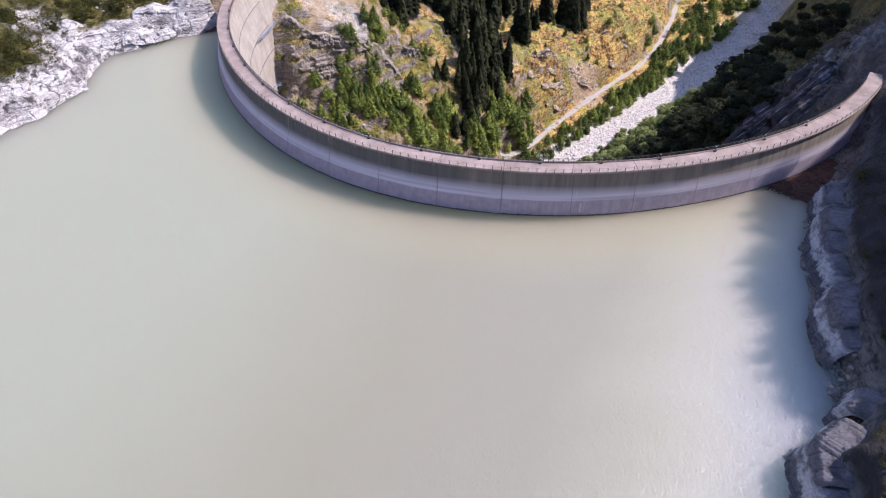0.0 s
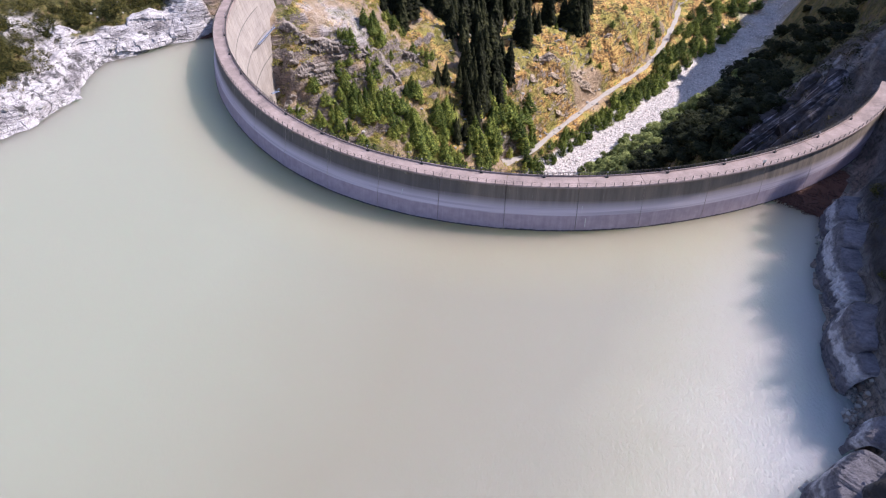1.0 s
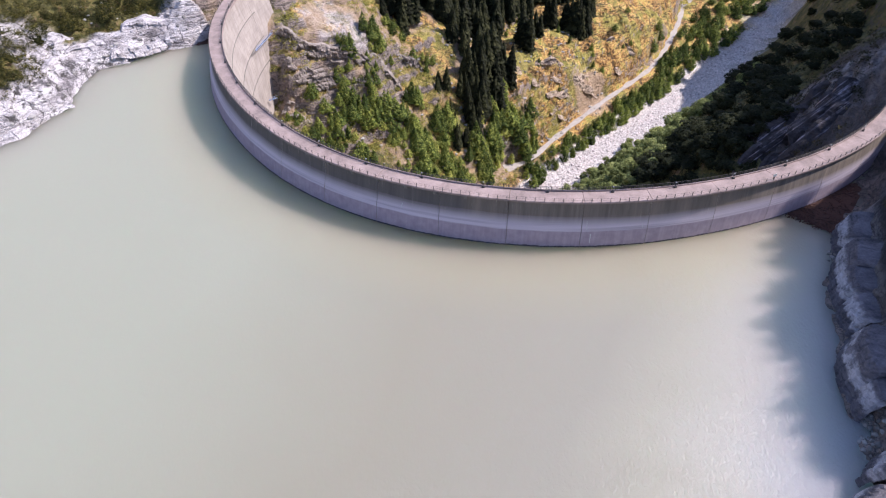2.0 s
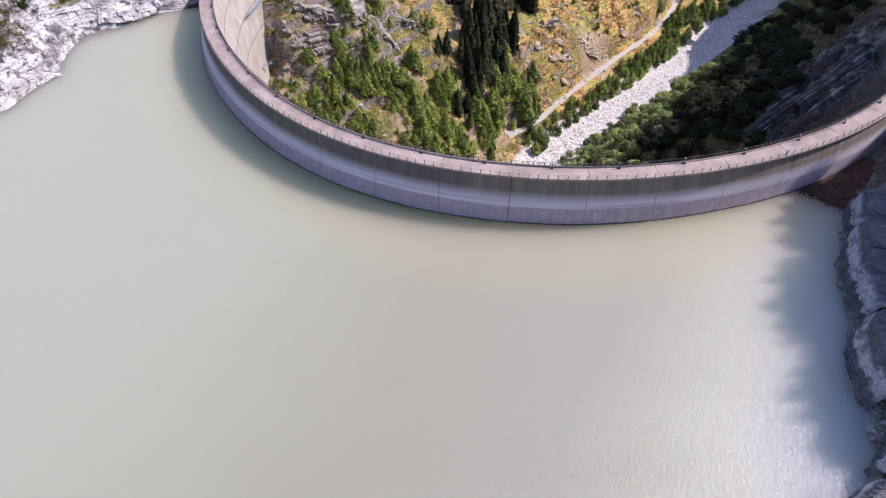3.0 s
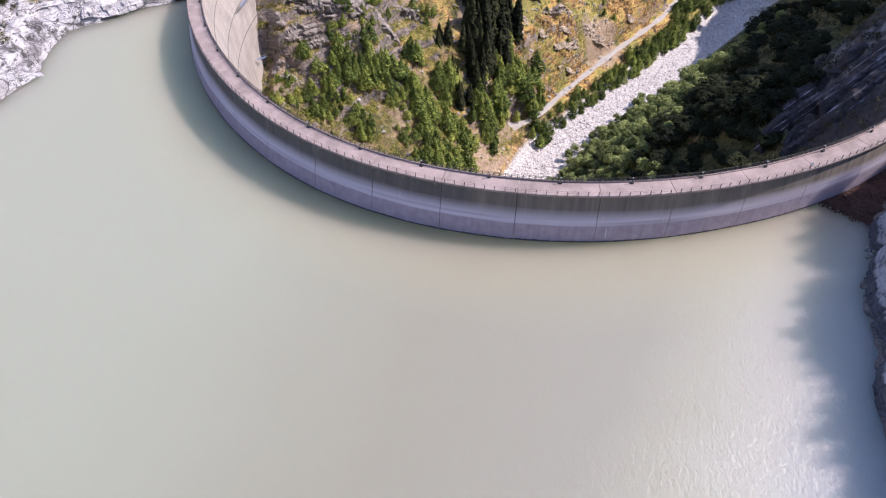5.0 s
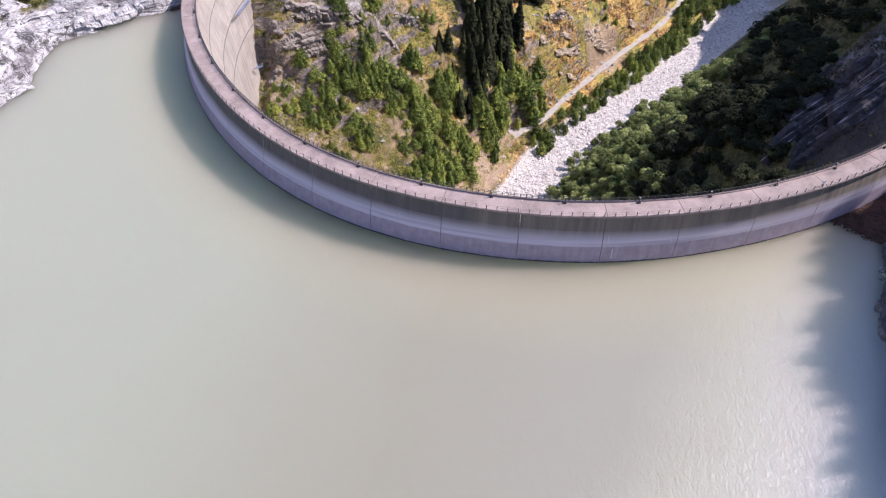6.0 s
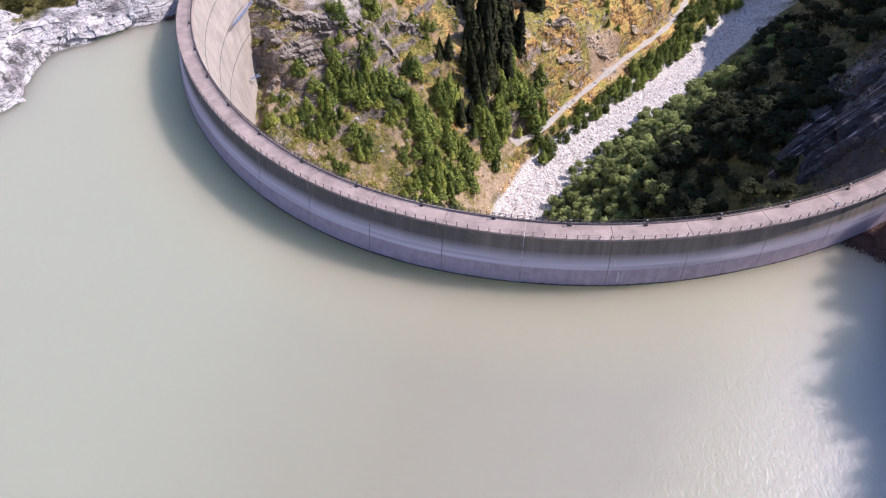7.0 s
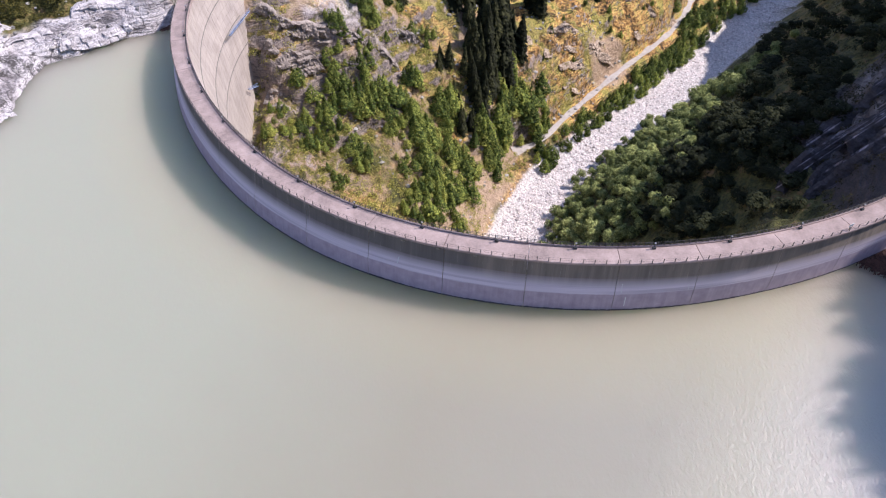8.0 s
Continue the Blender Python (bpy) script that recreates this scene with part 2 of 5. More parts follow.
def cliff_material(name, dark, light, tide=False, streaks=False):
    m = Nodes(name)
    v = m.world_place()
    layers = m.noise(m.scaled(v, 0.3, 0.3, 1.6), 1.0, 5, 0.65, 0.6)
    spots, blot = m.noise(v, 2.0, 5, 0.65), m.noise(v, 0.3, 4)
    tone = m.math("ADD", m.math("MULTIPLY", layers, 0.5), m.math("ADD", m.math("MULTIPLY", spots, 0.25), m.math("MULTIPLY", blot, 0.25)))
    color = m.ramp(tone, (0.34, dark), (0.66, light))
    if tide:
        z = m.math("DIVIDE", m.math("ADD", m.axis(v, "Z"), m.math("MULTIPLY", m.math("SUBTRACT", blot, 0.5), 3.0)), 12.0)
        strip = m.math("MULTIPLY", m.math("MULTIPLY", m.ramp(m.noise(v, 0.35, 4, 0.6), (0.40, 0.25), (0.50, 1.0)), m.ramp(z, (0.22, 0.0), (0.27, 1.0))), m.ramp(z, (0.44, 1.0), (0.52, 0.0)))
        color = m.mix(strip, color, m.ramp(tone, (0.34, (0.24, 0.235, 0.26)), (0.55, (0.60, 0.58, 0.63))))
    if streaks:
        x, y, z = (m.axis(v, k) for k in "XYZ")
        down = m.math("ADD", m.math("MULTIPLY", x, 0.80), m.math("MULTIPLY", y, 0.60))
        cross = m.math("ADD", m.math("SUBTRACT", m.math("MULTIPLY", y, 0.80), m.math("MULTIPLY", x, 0.60)), m.math("MULTIPLY", z, 0.5))
        lines = m.noise(m.joined(m.math("MULTIPLY", down, 0.035), m.math("MULTIPLY", cross, 0.75), 0.0), 1.0, 4, 0.6, 0.2)
        veins = m.math("MULTIPLY", m.ramp(lines, (0.52, 0.0), (0.60, 1.0)), m.ramp(blot, (0.42, 0.1), (0.56, 1.0)))
        color = m.mix(veins, color, m.ramp(spots, (0.35, (0.20, 0.185, 0.22)), (0.6, (0.50, 0.46, 0.53))))
    m.set(base_color=color, roughness=0.92)
    return m.bump(m.math("ADD", layers, spots), 1.0, 0.4).mat


def concrete_material(name, low, high, tide=False):
    m = Nodes(name)
    v = m.world_place()
    streak = m.noise(m.scaled(v, 1.0, 1.0, 0.06), 0.9, 5, 0.65)
    blot, fine = m.noise(v, 0.16, 5, 0.6), m.noise(v, 5.0, 3)
    tone = m.math("ADD", m.math("MULTIPLY", streak, 0.55), m.math("MULTIPLY", blot, 0.45))
    color = m.ramp(tone, (0.32, low), (0.68, high))
    lifts = m.math("FRACT", m.math("MULTIPLY", m.axis(v, "Z"), 0.45))
    color = m.mix(m.ramp(lifts, (0.0, 0.55), (0.06, 0.0)), color, (0.10, 0.095, 0.09))
    if tide:
        # tide marks: smooth wet strip, pale bleached strip above it, dark algae streaks and painted shade up to the
        # deck
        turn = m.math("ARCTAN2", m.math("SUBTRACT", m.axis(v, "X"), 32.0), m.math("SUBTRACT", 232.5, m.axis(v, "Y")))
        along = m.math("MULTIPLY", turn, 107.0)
        height = m.axis(v, "Z")
        runs = m.joined(along, 0.0, m.math("MULTIPLY", height, 0.07))
        lines = m.joined(m.math("MULTIPLY", along, 0.03), 0.0, m.math("MULTIPLY", height, 1.6))
        wander = m.math("MULTIPLY", m.math("SUBTRACT", m.noise(m.joined(m.math("MULTIPLY", along, 0.12), 0.0, 0.0), 1.0, 4), 0.5), 0.7)
        up = m.math("DIVIDE", m.math("ADD", height, wander), 12.0)
        cloud = m.noise(m.joined(along, 0.0, height), 0.5, 5, 0.65)
        low_strip = m.ramp(m.math("ADD", m.math("MULTIPLY", cloud, 0.6), m.math("MULTIPLY", m.noise(runs, 1.4, 4), 0.4)), (0.35, (0.335, 0.272, 0.338)), (0.65, (0.475, 0.395, 0.475)))
        rows = m.noise(lines, 1.0, 4, 0.6)
        pale_strip = m.ramp(rows, (0.34, (0.45, 0.395, 0.47)), (0.50, (0.59, 0.525, 0.61)), (0.66, (0.68, 0.61, 0.69)))
        stain = m.ramp(m.noise(runs, 0.5, 6, 0.7), (0.36, 0.0), (0.66, 0.9))
        # stain change at a joint; the blackish left also paints the deck's shade
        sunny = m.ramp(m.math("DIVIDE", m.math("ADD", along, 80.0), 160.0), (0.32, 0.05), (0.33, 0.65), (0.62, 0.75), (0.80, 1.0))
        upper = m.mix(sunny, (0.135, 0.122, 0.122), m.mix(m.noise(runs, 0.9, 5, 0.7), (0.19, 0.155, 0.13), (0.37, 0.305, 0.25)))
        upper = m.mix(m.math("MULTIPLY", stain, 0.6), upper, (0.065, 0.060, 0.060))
        upper = m.mix(m.ramp(m.noise(runs, 1.7, 4, 0.7), (0.60, 0.0), (0.72, 0.6)), upper, (0.46, 0.41, 0.35))
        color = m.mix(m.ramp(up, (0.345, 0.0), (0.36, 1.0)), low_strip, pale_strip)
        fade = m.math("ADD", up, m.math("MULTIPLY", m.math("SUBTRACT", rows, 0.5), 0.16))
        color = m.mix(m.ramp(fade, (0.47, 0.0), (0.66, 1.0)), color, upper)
        wet = m.math("ADD", up, m.math("MULTIPLY", m.math("SUBTRACT", m.noise(m.joined(along, 0.0, 0.0), 0.9, 2), 0.5), 0.05))
        color = m.mix(m.ramp(wet, (0.022, 0.9), (0.034, 0.0)), color, (0.05, 0.048, 0.06))
    m.set(base_color=color, roughness=0.85)
    return m.bump(m.math("ADD", fine, m.math("MULTIPLY", streak, 0.5)), 0.35, 0.05).mat


def leaf_material(name, dark, mid, light):
    m = Nodes(name)
    v = m.place()
    tone = m.math("ADD", m.math("MULTIPLY", m.island(), 0.6), m.math("MULTIPLY", m.random(), 0.4))
    m.set(base_color=m.ramp(tone, (0.1, dark), (0.5, mid), (0.9, light)), roughness=0.75)
    m.set(specular_ior_level=0.15)
    # thin leaves let some of the sun through
    glow = m.n.new("ShaderNodeBsdfTranslucent")
    m.l.new(m.bsdf.inputs["Base Color"].links[0].from_socket, glow.inputs["Color"])
    both = m.n.new("ShaderNodeMixShader")
    both.inputs[0].default_value = 0.20
    m.l.new(m.bsdf.outputs[0], both.inputs[1])
    m.l.new(glow.outputs[0], both.inputs[2])
    m.l.new(both.outputs[0], m.n["Material Output"].inputs["Surface"])
    return m.mat


def stone_material(name, dark, light):
    m = Nodes(name)
    v = m.world_place()
    tone = m.math("ADD", m.math("MULTIPLY", m.island(), 0.6), m.math("MULTIPLY", m.noise(v, 1.5, 4), 0.4))
    m.set(base_color=m.ramp(tone, (0.15, dark), (0.8, light)), roughness=0.9)
    return m.bump(m.noise(v, 4.0, 4), 0.5, 0.05).mat


WATER, GROUND = water_material(), ground_material()
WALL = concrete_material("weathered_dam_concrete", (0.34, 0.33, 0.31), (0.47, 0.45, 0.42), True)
FACE = concrete_material("pale_lift_concrete", (0.27, 0.235, 0.215), (0.49, 0.43, 0.395))
DECK = plain("deck_concrete", (0.315, 0.247, 0.235), 0.9, 0, 0.30, 0.38)
STEEL = plain("weathered_steel", (0.085, 0.08, 0.08), 0.6, 0.3, 2.0, 0.2)
DARK = plain("dark_paint", (0.035, 0.036, 0.04), 0.6, 0, 2.0, 0.2)
BARK = plain("bark", (0.09, 0.07, 0.055), 0.9, 0, 3.0, 0.35)
SPRUCE = leaf_material("spruce_needles", (0.008, 0.010, 0.005), (0.020, 0.024, 0.010), (0.066, 0.070, 0.028))
YOUNG = leaf_material("young_conifer_needles", (0.014, 0.026, 0.009), (0.105, 0.155, 0.038), (0.44, 0.48, 0.10))
GREEN = leaf_material("birch_leaves", (0.022, 0.036, 0.010), (0.195, 0.240, 0.052), (0.60, 0.59, 0.145))
HEDGE = leaf_material("bank_bush_leaves", (0.012, 0.016, 0.006), (0.045, 0.050, 0.015), (0.20, 0.17, 0.045))
LEAF = leaf_material("alder_leaves", (0.045, 0.062, 0.022), (0.20, 0.245, 0.085), (0.50, 0.53, 0.20))
BUSH = leaf_material("bush_leaves", (0.05, 0.058, 0.015), (0.25, 0.25, 0.055), (0.54, 0.48, 0.13))
# tree and scrub leaves of the right side, darkened to paint in shade
SHADED_LEAF = leaf_material("shaded_leaves", (0.007, 0.010, 0.005), (0.018, 0.024, 0.010), (0.042, 0.048, 0.020))
SHADED_SCRUB = leaf_material("shaded_scrub_leaves", (0.010, 0.012, 0.006), (0.028, 0.030, 0.012), (0.075, 0.062, 0.024))
CLIFF = cliff_material("layered_cliff_rock", (0.040, 0.035, 0.034), (0.50, 0.43, 0.385))
PALE_ROCK = cliff_material("bleached_lake_rock", (0.05, 0.046, 0.05), (0.88, 0.83, 0.86))
TAWNY = cliff_material("tawny_ledge_rock", (0.09, 0.06, 0.042), (0.74, 0.60, 0.47))
# crag rock with the right slope's shade put into its base colours
SHADED_CRAG = cliff_material("shaded_crag_rock", (0.014, 0.013, 0.016), (0.085, 0.078, 0.09), False, True)
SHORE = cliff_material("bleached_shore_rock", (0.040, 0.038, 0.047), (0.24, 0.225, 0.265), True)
ROCKS = stone_material("loose_grey_rock", (0.16, 0.155, 0.15), (0.42, 0.40, 0.38))
STONE = stone_material("river_boulders", (0.34, 0.30, 0.30), (0.92, 0.83, 0.81))
TRACK = plain("gravel_track", (0.42, 0.385, 0.36), 0.95, 0, 0.6, 0.25)
DRIFT = stone_material("driftwood", (0.028, 0.014, 0.012), (0.135, 0.062, 0.046))
DARK_CONCRETE = plain("dark_concrete", (0.17, 0.16, 0.15), 0.9, 0, 0.8, 0.3)
PALE = plain("pale_enamel", (0.62, 0.63, 0.64), 0.5, 0, 2.0, 0.08)
GLOBE = plain("grey_enamel", (0.30, 0.31, 0.33), 0.4, 0, 2.0, 0.1)
BLUE = plain("blue_painted_steel", (0.24, 0.32, 0.52), 0.5, 0.2, 2.0, 0.15)

# ---- the lie of the land ----
CX, CY, CREST = 32.0, 232.5, 11.76
ARC = np.array([(-112, 107.6), (-100, 107.2), (-85, 106.7), (-70, 106.1), (-58, 106.1), (-45, 107.0), (-35, 107.7), (-25, 107.7), (-15, 107.2),
                (0, 106.8), (10, 106.9), (20, 107.4), (30, 108.4), (40, 109.6), (50, 110.3), (62, 110.6)])


def arc_r(deg):
    """The crest's outer radius by the angle from -y, gently smoothed."""
    return np.mean([np.interp(np.asarray(deg) + k, ARC[:, 0], ARC[:, 1]) for k in (-6, -3, 0, 3, 6)], axis=0)


LEFT_SHORE = np.array([(-300, -600), (-230, -100), (-180, 50), (-146, 125), (-125, 166), (-119.5, 171), (-114.8, 179), (-110, 191), (-113.8, 203), (-112, 213),
                       (-103, 219), (-95, 225), (-86.5, 231), (-80, 238), (-78, 262)])
RIGHT_SHORE = np.array([(-50, -600), (20, -200), (42, -40), (49, 20), (54, 53), (54.3, 56.2), (56.4, 60.3), (62.8, 64.5), (69.2, 71.4), (70, 79), (70.7, 86), (72.6, 92),
                        (76.3, 96.5), (78, 105), (79.5, 112), (84.5, 120), (88.4, 128.7), (96, 137), (103, 147), (112, 168)])
ROAD = np.array([(30.5, 283.5), (34, 286), (43, 291), (57, 310), (73, 329), (93, 352.5), (108, 368), (124, 386), (140, 412), (152, 438), (166, 469), (176, 495), (215, 560), (360, 760)])
RIVER = np.array([(8, 180), (22, 215), (32, 243), (46, 266), (76, 301), (123, 348), (198, 435), (260, 512), (420, 720), (900, 1500), (1600, 2600)])


def off_line(line, x, y):
    """Signed distance to a polyline (positive to its left) and the distance along it."""
    best, along = np.full(x.shape, 1e9), np.zeros(x.shape)
    sign, start = np.ones(x.shape), 0.0
    for (ax, ay), (bx, by) in zip(line[:-1], line[1:]):
        dx, dy = bx - ax, by - ay
        length = math.hypot(dx, dy)
        u = np.clip(((x - ax) * dx + (y - ay) * dy) / length**2, 0, 1)
        d = np.hypot(x - ax - u * dx, y - ay - u * dy)
        near = d < best
        best = np.where(near, d, best)
        sign = np.where(near, np.sign(dx * (y - ay) - dy * (x - ax)), sign)
        along = np.where(near, start + u * length, along)
        start += length
    return best * np.where(sign == 0, 1, sign), along


# heights above the river by the distance from its middle, station by station down the valley
LEFT_SLOPE = ((28, ((0, 0), (9, 0.6), (13, 4), (20, 12), (40, 30), (66, 46), (80, 58), (91, 68), (98, 84), (110, 98), (180, 140), (600, 330))),
              (46, ((0, 0), (9, 0.6), (13, 4), (20, 12), (35, 28), (48, 38), (66, 52), (79, 68), (84, 78), (90, 86), (105, 95), (180, 142), (600, 330))),
              (65, ((0, 0), (9, 0.6), (13, 3), (17, 8), (27, 19), (45, 40), (54, 51), (63, 62), (72, 77), (78, 83), (95, 93), (180, 145), (600, 330))),
              (98, ((0, 0), (9, 0.6), (13, 3), (20, 5.5), (24, 11), (32, 28), (40, 40), (56, 57), (66, 63), (90, 78), (120, 98), (190, 146), (600, 330))),
              (146, ((0, 0), (9, 0.6), (13, 3.5), (19, 6), (24, 8), (30, 21), (37, 33), (50, 39), (63, 43), (83, 57), (130, 86), (220, 140), (600, 330))),
              (190, ((0, 0), (9, 0.6), (13, 4), (19, 6), (25.5, 7.5), (30, 19), (38, 27), (45, 32), (60, 40), (100, 66), (150, 97), (250, 150), (600, 330))),
              (236, ((0, 0), (9, 0.6), (12, 3.5), (17, 6.5), (23, 7.5), (27, 18), (39, 34), (50, 40), (66, 48), (110, 72), (170, 100), (250, 150), (600, 330))),
              (330, ((0, 0), (10, 0.6), (15, 3), (30, 6), (48, 8), (54, 17), (64, 28), (75, 34), (90, 44), (130, 72), (170, 100), (260, 150), (600, 330))))
RIGHT_SLOPE = ((40, ((0, 0), (10, 0.6), (13, 3), (24, 14), (42, 33), (50, 43), (60, 51), (71, 63), (85, 74), (95, 88), (108, 104), (125, 118), (160, 142), (260, 205), (600, 380))),
               (120, ((0, 0), (10, 0.6), (13, 3), (24, 14), (42, 33), (50, 43), (60, 51), (71, 63), (85, 74), (95, 88), (108, 104), (125, 128), (147, 160), (180, 205), (260, 290), (600, 480))),
               (260, ((0, 0), (10, 0.6), (13, 3), (20, 9), (30, 22), (42, 38), (60, 58), (85, 84), (110, 108), (147, 140), (180, 170), (220, 205), (260, 240), (600, 480))))
LEFT_BANK = ((-60, -45), (-8, -7), (0, 0), (0.5, 2.0), (2.4, 3.6), (8, 6.0), (14, 8.8), (20, 12.5), (30, 19), (50, 33), (100, 62), (300, 170), (900, 360))
RIGHT_BANK = ((-60, -50), (-6, -9), (0, 0), (1.4, 0.3), (3.2, 1.4), (4.8, 5.0), (7, 11.5), (12, 16.5), (20, 23), (40, 37), (90, 76), (300, 220), (900, 430))


def table(rows, v):
    rows = np.array(rows)
    return np.interp(v, rows[:, 0], rows[:, 1])


def lofted(slopes, s, dd):
    """Height by the distance from the river, blended from station to station."""
    stations = [st for st, _ in slopes]
    rows = np.array([table(p, dd) for _, p in slopes]).reshape(len(stations), -1)
    pos = np.interp(s, stations, np.arange(len(stations))).ravel()
    lo = np.clip(np.floor(pos).astype(int), 0, len(stations) - 2)
    f = pos - lo
    f = f * f * (3 - 2 * f)
    idx = np.arange(rows.shape[1])
    return (rows[lo, idx] * (1 - f) + rows[lo + 1, idx] * f).reshape(dd.shape)


def river_z(s):
    return np.interp(s, (0, 40, 150, 230, 330, 700, 2500), (-92, -94, -96, -98, -103, -118, -160))


def land(x, y, detail=True):
    """Height of the ground and the masks of what covers it."""
    x, y = np.asarray(x, float), np.asarray(y, float)
    wob = fbm(x * 0.05, y * 0.05, 0, 5, 3)
    r = np.hypot(x - CX, y - CY)
    phi = np.degrees(np.arctan2(x - CX, -(y - CY)))
    inside = 104.5 - r
    beyond = 0.376 * (x + 75) + 0.927 * (y - 237)
    below = smooth(-2.5, 2.5, np.maximum(inside, beyond))
    # reservoir banks
    ul, _ = off_line(LEFT_SHORE, x, y)
    ur, _ = off_line(RIGHT_SHORE, x, y)
    ul, ur = ul, -ur
    ragged = fbm(x * 0.16, y * 0.16, 0, 11, 4)
    zl = table(LEFT_BANK, ul + 1.6 * ragged * smooth(60, 5, np.abs(ul))) + smooth(1.5, 8, ul) * smooth(60, 30, ul) * 2.6 * (0.55 - np.abs(fbm(x * 0.055, y * 0.075, 0, 77, 3)))
    blocky = fbm(x * 0.22, y * 0.14, 0, 21, 4)
    zr = table(RIGHT_BANK, ur + 1.2 * blocky * smooth(40, 4, np.abs(ur)))
    zl = zl + 8.5 * smooth(17, 7, np.hypot(x + 84, y - 246)) * smooth(-0.5, 1.8, ul)
    bank = np.maximum(zl, zr)
    # gorge below the dam
    d, s = off_line(RIVER, x, y)
    base = river_z(s)
    dd = np.abs(d) + 2.2 * wob * smooth(6, 25, np.abs(d))
    left, right = lofted(LEFT_SLOPE, s, dd), lofted(RIGHT_SLOPE, s, dd)
    low = table(RIGHT_SLOPE[0][1], dd)
    right = low + (right - low) * smooth(198, 240, y - 0.1 * (x - 150))
    gorge = base + np.where(d > 0, left, right)
    gorge = gorge - 9.0 * smooth(90.5, 96.5, r) * smooth(259, 248, y) * (d > 0)
    z = bank * (1 - below) + gorge * below
    # a high ridge out of sight, its crest shaped to shade the right side
    q = y - 0.231 * x
    crest = np.interp(q, (-600, 0, 50, 73, 84, 92, 95, 100, 106, 111, 116, 122, 129, 137, 145, 150, 156, 167, 177, 184, 189, 194, 201, 216, 228, 240, 251, 262, 273, 285, 296, 308, 319, 330, 342, 353, 364, 386, 480, 2600),
                      (-20, -59, -69, -71, -73, -75.5, -78, -81, -84, -87.5, -91, -102, -110.5, -119.5, -122, -124, -127, -123, -120, -124, -131, -138, -143, -151, -161, -171, -182.5, -194, -205, -216, -227, -235.5, -244, -252.5, -257, -264, -274, -295, -390, -2600)) + 1.1006 * x
    ridge = crest - 1.4 * np.maximum(np.abs(x - 195 - 0.45 * np.maximum(q - 200, 0)) - 11, 0) + 2 * wob
    z = np.where((d < 0) & (x > 110), np.maximum(z, ridge), z)
    return z, dict(below=below, ul=ul, ur=ur, d=d, s=s, r=r, phi=phi, wob=wob)


def slab_mask(x, y):
    """The bare planar rock face above the dam's left abutment."""
    u, v = (x + 43.0) * 0.82 + (y - 273.0) * 0.57, -(x + 43.0) * 0.57 + (y - 273.0) * 0.82
    edge = 0.25 * fbm(x * 0.12, y * 0.12, 0, 83, 3)
    return smooth(1.15, 0.9, np.hypot(u / 13.0, v / 10.0) + edge)


def ledges(z, high, sharp=5.0):
    f = z / high
    i = np.floor(f)
    f = f - i
    return (i + np.where(f < 0.5, 0.5 * (2 * f) ** sharp, 1 - 0.5 * (2 - 2 * f) ** sharp)) * high


